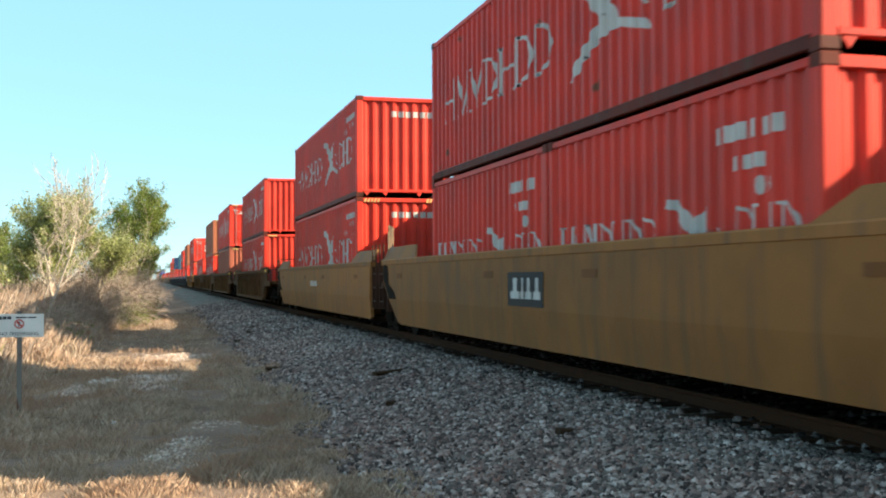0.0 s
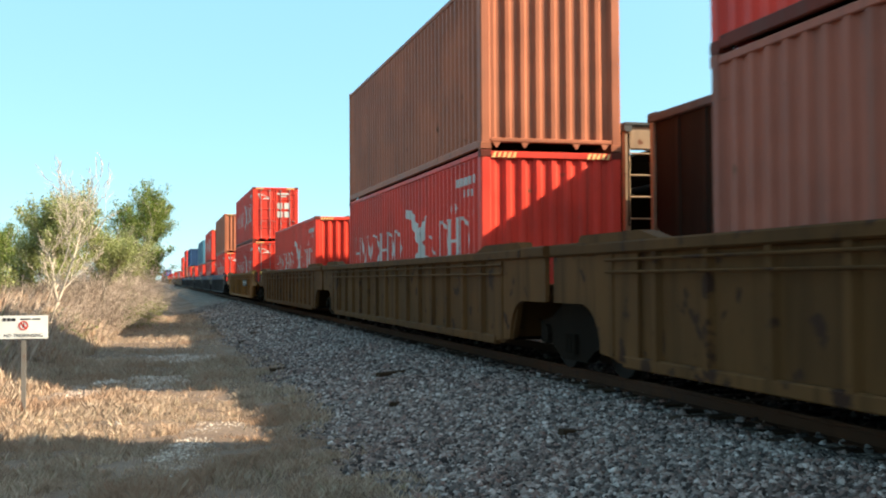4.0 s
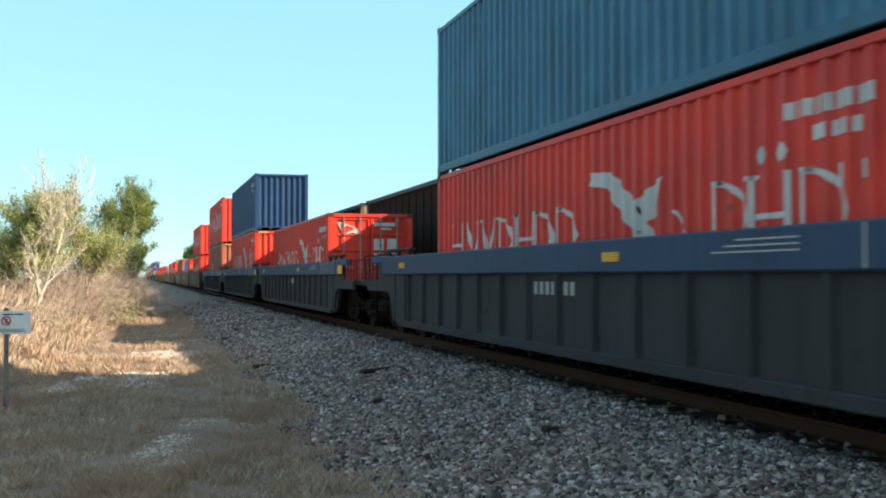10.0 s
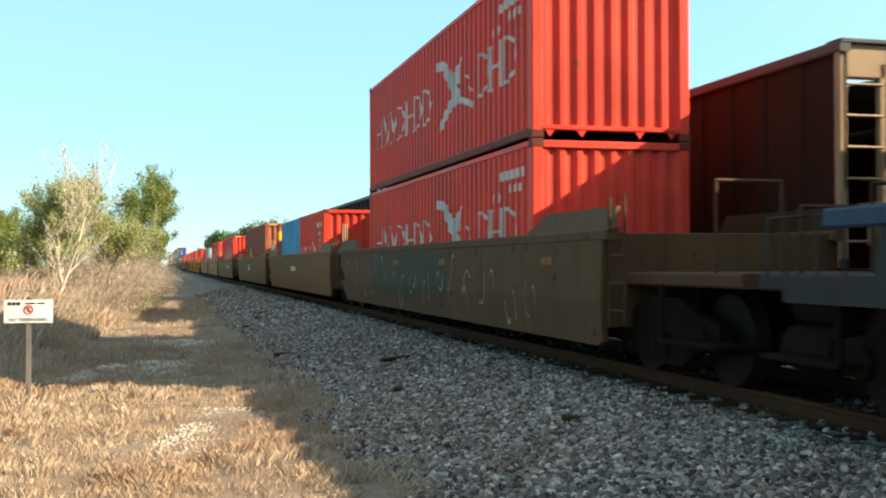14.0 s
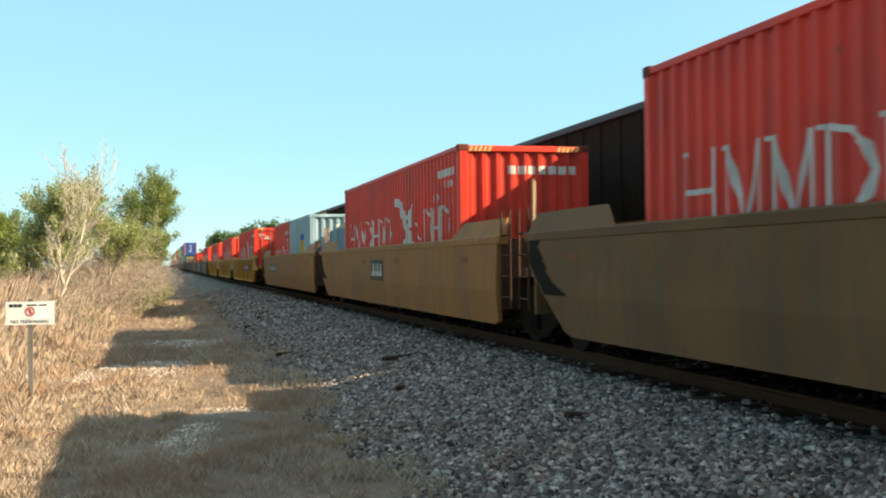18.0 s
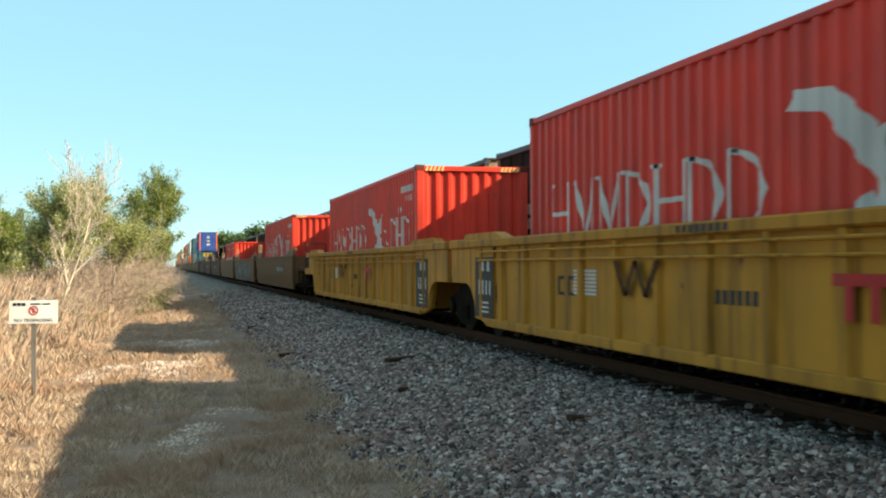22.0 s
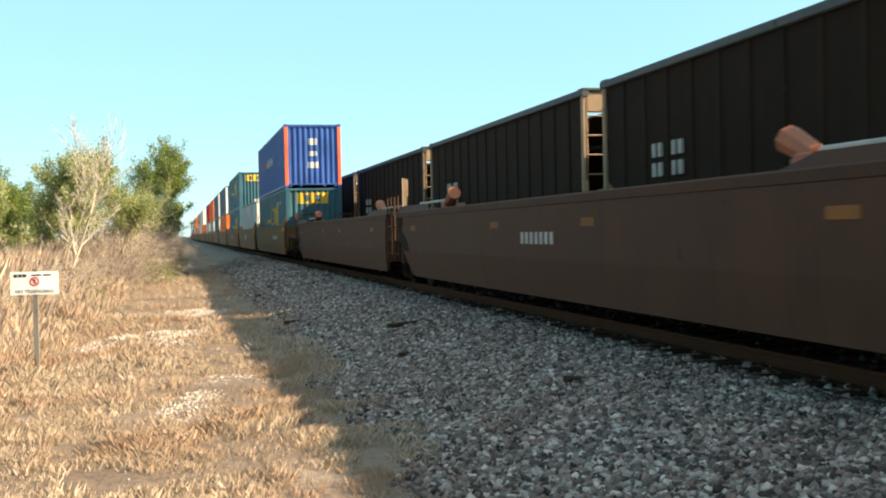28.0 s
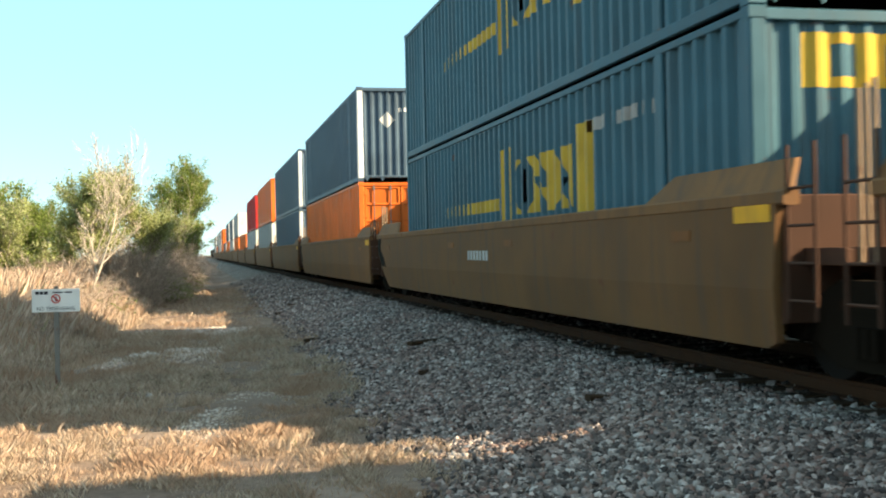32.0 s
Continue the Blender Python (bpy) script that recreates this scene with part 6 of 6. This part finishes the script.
def thicket(x0, x1, y0, y1, n, hgt, label, leaf=None, name="bramble_thicket", leaf_n=0, arch=0.5):
    """Arching bare stems grown through one another."""
    t = tagged(new(name), label, "shrub")
    cx, cy = (x0 + x1) / 2, (y0 + y1) / 2
    t.location = (cx, cy, float(heights(cx, cy)))
    p = np.stack([rng.uniform(x0 - cx, x1 - cx, n), rng.uniform(y0 - cy, y1 - cy, n), np.full(n, -0.05)], 1)
    S, E, A, B, tips = [], [], [], [], []
    dome = np.clip(1.15 - ((p[:, 0] / (x1 - x0) * 2) ** 2 + (p[:, 1] / (y1 - y0) * 2) ** 2) * 0.55, 0.62, 1)
    d = rng.normal(0, 0.35, (n, 3))
    d[:, 2] = 1
    L = hgt * dome * rng.uniform(0.55, 1.1, n)
    q = p
    for i in range(4):
        d = d + rng.normal(0, 0.25, (n, 3))
        d[:, 2] -= arch * 0.35 * i
        dn = d / np.linalg.norm(d, axis=1)[:, None]
        e = q + dn * (L / 3)[:, None]
        S.append(q), E.append(e), A.append(np.full(n, 0.011 - 0.002 * i)), B.append(np.full(n, 0.009 - 0.002 * i))
        for k in range(2):
            g = dn + rng.normal(0, 0.8, (n, 3))
            g /= np.linalg.norm(g, axis=1)[:, None]
            S.append(e), E.append(e + g * (L * rng.uniform(0.1, 0.28, n))[:, None]), A.append(np.full(n, 0.006)), B.append(np.full(n, 0.003))
        tips.append(e)
        q = e
    v, f = twig_mesh(np.concatenate(S), np.concatenate(E), np.concatenate(A), np.concatenate(B))
    part("brush", indexed("brush", v, f, TWIG), None, t)["kind"] = "stuff"
    if leaf:
        c = np.repeat(np.concatenate(tips[1:]), leaf_n, 0)
        c = c + rng.normal(0, 0.16, c.shape)
        part("foliage", bulk("foliage", leaf_quads(c, rng.uniform(0.03, 0.06, len(c))), 4, leaf, "", ""), None, t)["kind"] = "stuff"
    return t


def build_plants():
    G = lambda x: float(heights(x, 40.0))
    # half-bare trees and the bleached dead ones in front of them
    tree("dead_tree", "bleached bare dead tree among the brush", (-3.2, 34.5, G(-3)), 5.9, None, 0, 0, 0, 3, DEADWOOD, 0.42, 3, (0.16, 0.0), 0.4, 0.075, n_branch=2)
    tree("dead_tree", "thin bare dead tree leaning over the brush", (-3.4, 36.0, G(-3)), 5.9, None, 0, 0, 0, 8, DEADWOOD, 0.42, 3, (-0.02, 0.05), 0.4, 0.045, n_branch=2)
    tree("young_tree", "half-bare tree with pale spring leaves", (-2.9, 39.0, G(-3)), 5.4, PALELEAF, 20000, 0.22, 0.045, 12, spread=0.6)
    tree("young_tree", "slender half-bare tree with pale leaves", (-2.0, 43.0, G(-3)), 5.2, PALELEAF, 18000, 0.22, 0.045, 21, spread=0.5)
    tree("young_tree", "slender half-bare tree with pale leaves", (-4.0, 42.0, G(-4)), 4.6, PALELEAF, 16000, 0.22, 0.045, 22, spread=0.5)
    tree("young_tree", "slender half-bare tree with pale leaves", (-1.9, 52.0, G(-4)), 4.6, PALELEAF, 7000, 0.18, 0.045, 24, spread=0.45)
    tree("green_tree", "dense green tree beside the path", (-1.7, 60.0, G(-1)), 7.3, LEAF, 24000, 0.2, 0.05, 31, spread=0.6, first=0.1, r=0.12)
    tree("green_tree", "green tree beside the path", (-1.2, 64.0, G(-1)), 6.3, LEAF, 15000, 0.2, 0.05, 33, spread=0.7, first=0.1, r=0.1)
    for i, (x, y, h) in enumerate(((-5.6, 38, 4.1), (-7.6, 41, 5.0), (-6.6, 45, 5.0), (-11.5, 44, 5.2), (-8.6, 52, 4.8), (-5.2, 50, 4.2), (-10.0, 48, 4.5), (-7.2, 56, 4.9))):
        tree("green_tree", "bushy light green tree at the edge of the wood", (x, y, G(x)), h, LEAF if i % 3 else PALELEAF, 15000, 0.2, 0.045, 40 + i, spread=0.7, first=0.05, r=0.08)
    for i, (x, y, h) in enumerate(((-1.6, 74, 4.4), (-2.2, 82, 5.2), (-1.2, 92, 4.8), (-1.9, 105, 5.4), (-0.9, 122, 4.8), (-1.6, 140, 5.6), (-0.8, 165, 5.0), (-1.6, 200, 6.0), (-0.8, 250, 6.0), (-1.6, 320, 7.0))):
        tree("green_tree", "tree in the row that follows the path", (x, y, G(x)), h, LEAF if i % 3 else PALELEAF, 5000, 0.24, 0.085, 60 + i, spread=0.4, first=0.05, r=0.1)
    thick = ((-4.8, -2.6, 22, 30, 700, 0.9), (-5.2, -2.5, 30, 40, 1300, 1.6), (-3.8, -1.5, 40, 50, 1500, 2.8), (-3.0, -1.0, 50, 60, 1300, 2.8), (-9.0, -4.8, 28, 40, 900, 1.6), (-2.6, -0.8, 62, 78, 1100, 2.6), (-2.2, 0.4, 84, 130, 800, 2.2))
    for i, (x0, x1, y0, y1, n, h) in enumerate(thick):
        thicket(x0, x1, y0, y1, n, h, "grey-brown leafless bramble thicket beside the path")
    thicket(-3.6, -2.4, 33, 38, 260, 0.9, "low green weeds round the thicket", LEAF, "green_shrub", 5)
    thicket(-1.9, -0.7, 45, 49, 240, 1.2, "bright green shrub at the path's edge", LEAF, "green_shrub", 9)
    thicket(-1.2, -0.1, 57, 62, 240, 1.1, "green shrub at the path's edge", LEAF, "green_shrub", 9)
    # pines far off on the other side of the line
    first = tree("pine_tree", "far dark green pine on the other side of the line", (17.0, 200.0, -0.5), 9.5, PINE, 2400, 0.6, 0.3, 90, spread=0.55, first=0.2, r=0.14, levels=2, n_branch=6)
    tagged(first, group="pines")
    second = tree("pine_tree", "far dark green pine on the other side of the line", (20.0, 212.0, -0.5), 11.0, PINE, 2400, 0.65, 0.3, 91, spread=0.5, first=0.3, r=0.14, levels=2, n_branch=6)
    tagged(second, group="pines")
    rd = random.Random(3)
    for i in range(46):
        y = 190 + i * 4.4 + rd.uniform(-3, 3)
        src = first if i % 2 else second
        k = 0.82 + (y - 190) / 600 + rd.uniform(-0.08, 0.1)
        copy_thing(src, pose(17 + rd.uniform(0, 8), y, -0.5, 0, 0, rd.uniform(0, 360)) @ Matrix.Scale(k, 4))


def word(text, size, name, material, parent, m, depth=0.001):
    cu = bpy.data.curves.new(name, "FONT")
    cu.body, cu.size, cu.extrude, cu.align_x = text, size, depth, "CENTER"
    tmp = new(name, cu)
    bpy.context.view_layer.update()
    me = bpy.data.meshes.new_from_object(tmp.evaluated_get(bpy.context.evaluated_depsgraph_get()))
    bpy.data.objects.remove(tmp)
    me.transform(m)
    me.materials.append(material)
    return part(name, me, None, parent)


SIGNWHITE = paint("white_sign_enamel", (0.74, 0.72, 0.68), 0.4, 0.25, 0.0, fade=0.03)
SIGNRED = paint("red_sign_ink", (0.55, 0.05, 0.04), 0.5, 0.1)
SIGNBLACK = paint("black_sign_ink", (0.03, 0.03, 0.035), 0.5, 0.1)
GALV = paint("galvanised_post", (0.2, 0.18, 0.16), 0.6, 0.4, 0.1, metal=0.3)


def build_sign():
    s = tagged(new("warning_sign"), "white warning sign on a thin steel post beside the path", "sign")
    s.location, s.rotation_euler = (-1.7, 15.25, -0.57), (0, 0, radians(-4))
    part("post", Shape().prism([(-0.03, -0.01), (-0.03, 0.02), (-0.022, 0.02), (-0.022, 0.0), (0.022, 0.0), (0.022, 0.02), (0.03, 0.02), (0.03, -0.01)], 2, -0.3, 1.36), GALV, s, "thin grey steel post")
    part("panel", Shape().box(-0.305, 0.305, -0.022, -0.012, 1.02, 1.325, 0.003), SIGNWHITE, s, "white enamel panel")
    ring, n = Shape(), 20
    for i in range(n):
        a, b = 2 * math.pi * i / n, 2 * math.pi * (i + 1) / n
        ring.add([(r * math.cos(t), -0.0265, 1.195 + r * math.sin(t)) for t in (a, b) for r in (0.045, 0.062)], [(0, 1, 3, 2)])
    ring.add([(-0.043, -0.027, 1.225), (-0.03, -0.027, 1.238), (0.043, -0.027, 1.165), (0.03, -0.027, 1.152)], [(0, 1, 2, 3)])
    part("prohibition_ring", ring, SIGNRED, s, "red ring with a bar")
    part("ring_figure", Shape().box(-0.012, 0.012, -0.0245, -0.0225, 1.165, 1.225), SIGNBLACK, s)
    for i, (x, w) in enumerate(((-0.26, 0.045), (-0.205, 0.045), (-0.15, 0.05))):
        part("logo_bar", Shape().box(x, x + w, -0.025, -0.0215, 1.255, 1.295), SIGNBLACK, s)
    for x, w in ((0.0, 0.13), (0.15, 0.1)):
        part("small_print", Shape().box(x - 0.04, x - 0.04 + w, -0.025, -0.0215, 1.27, 1.288), SIGNBLACK, s)
    word("NO TRESPASSING", 0.062, "lettering", SIGNBLACK, s, Matrix.Translation((0, -0.0235, 1.045)) @ pose(0, 0, 0, 90, 0, 0))


def build_scraps():
    rd = random.Random(9)
    wood = TIEWOOD
    for x, y, ln, rot in ((3.62, 16.8, 0.75, 35), (2.35, 21.6, 0.4, 20), (2.5, 31.5, 0.5, 30), (3.0, 33.5, 0.5, 35), (3.3, 36.0, 0.5, 30), (2.9, 13.5, 0.13, 60), (3.7, 9.6, 0.12, 10)):
        o = tagged(new("wood_scrap"), "dark splintered piece of tie lying on ballast", "wood scrap", "scraps on the ballast")
        o.location, o.rotation_euler = (x, y, float(ground_height(x, y)) + 0.04), (0, radians(rd.uniform(-6, 6)), radians(rot))
        part("splinter", Shape().box(-ln / 2, ln / 2, -0.05, 0.05, -0.03, 0.035, 0.015), wood, o)
        part("broken_end", Shape().prism([(ln / 2, -0.04), (ln / 2 + 0.12, 0.0), (ln / 2, 0.04)], 2, -0.02, 0.03), wood, o)
    o = tagged(new("white_rock", indexed("white_rock", *stones(np.array([[-0.45, 13.9]]), np.array([0.085]), 0.1), WHITE)), "fist-sized white rock lying on the path", "rock")


build_ballast()
build_grass()
build_plants()
build_sign()
build_scraps()


motions()
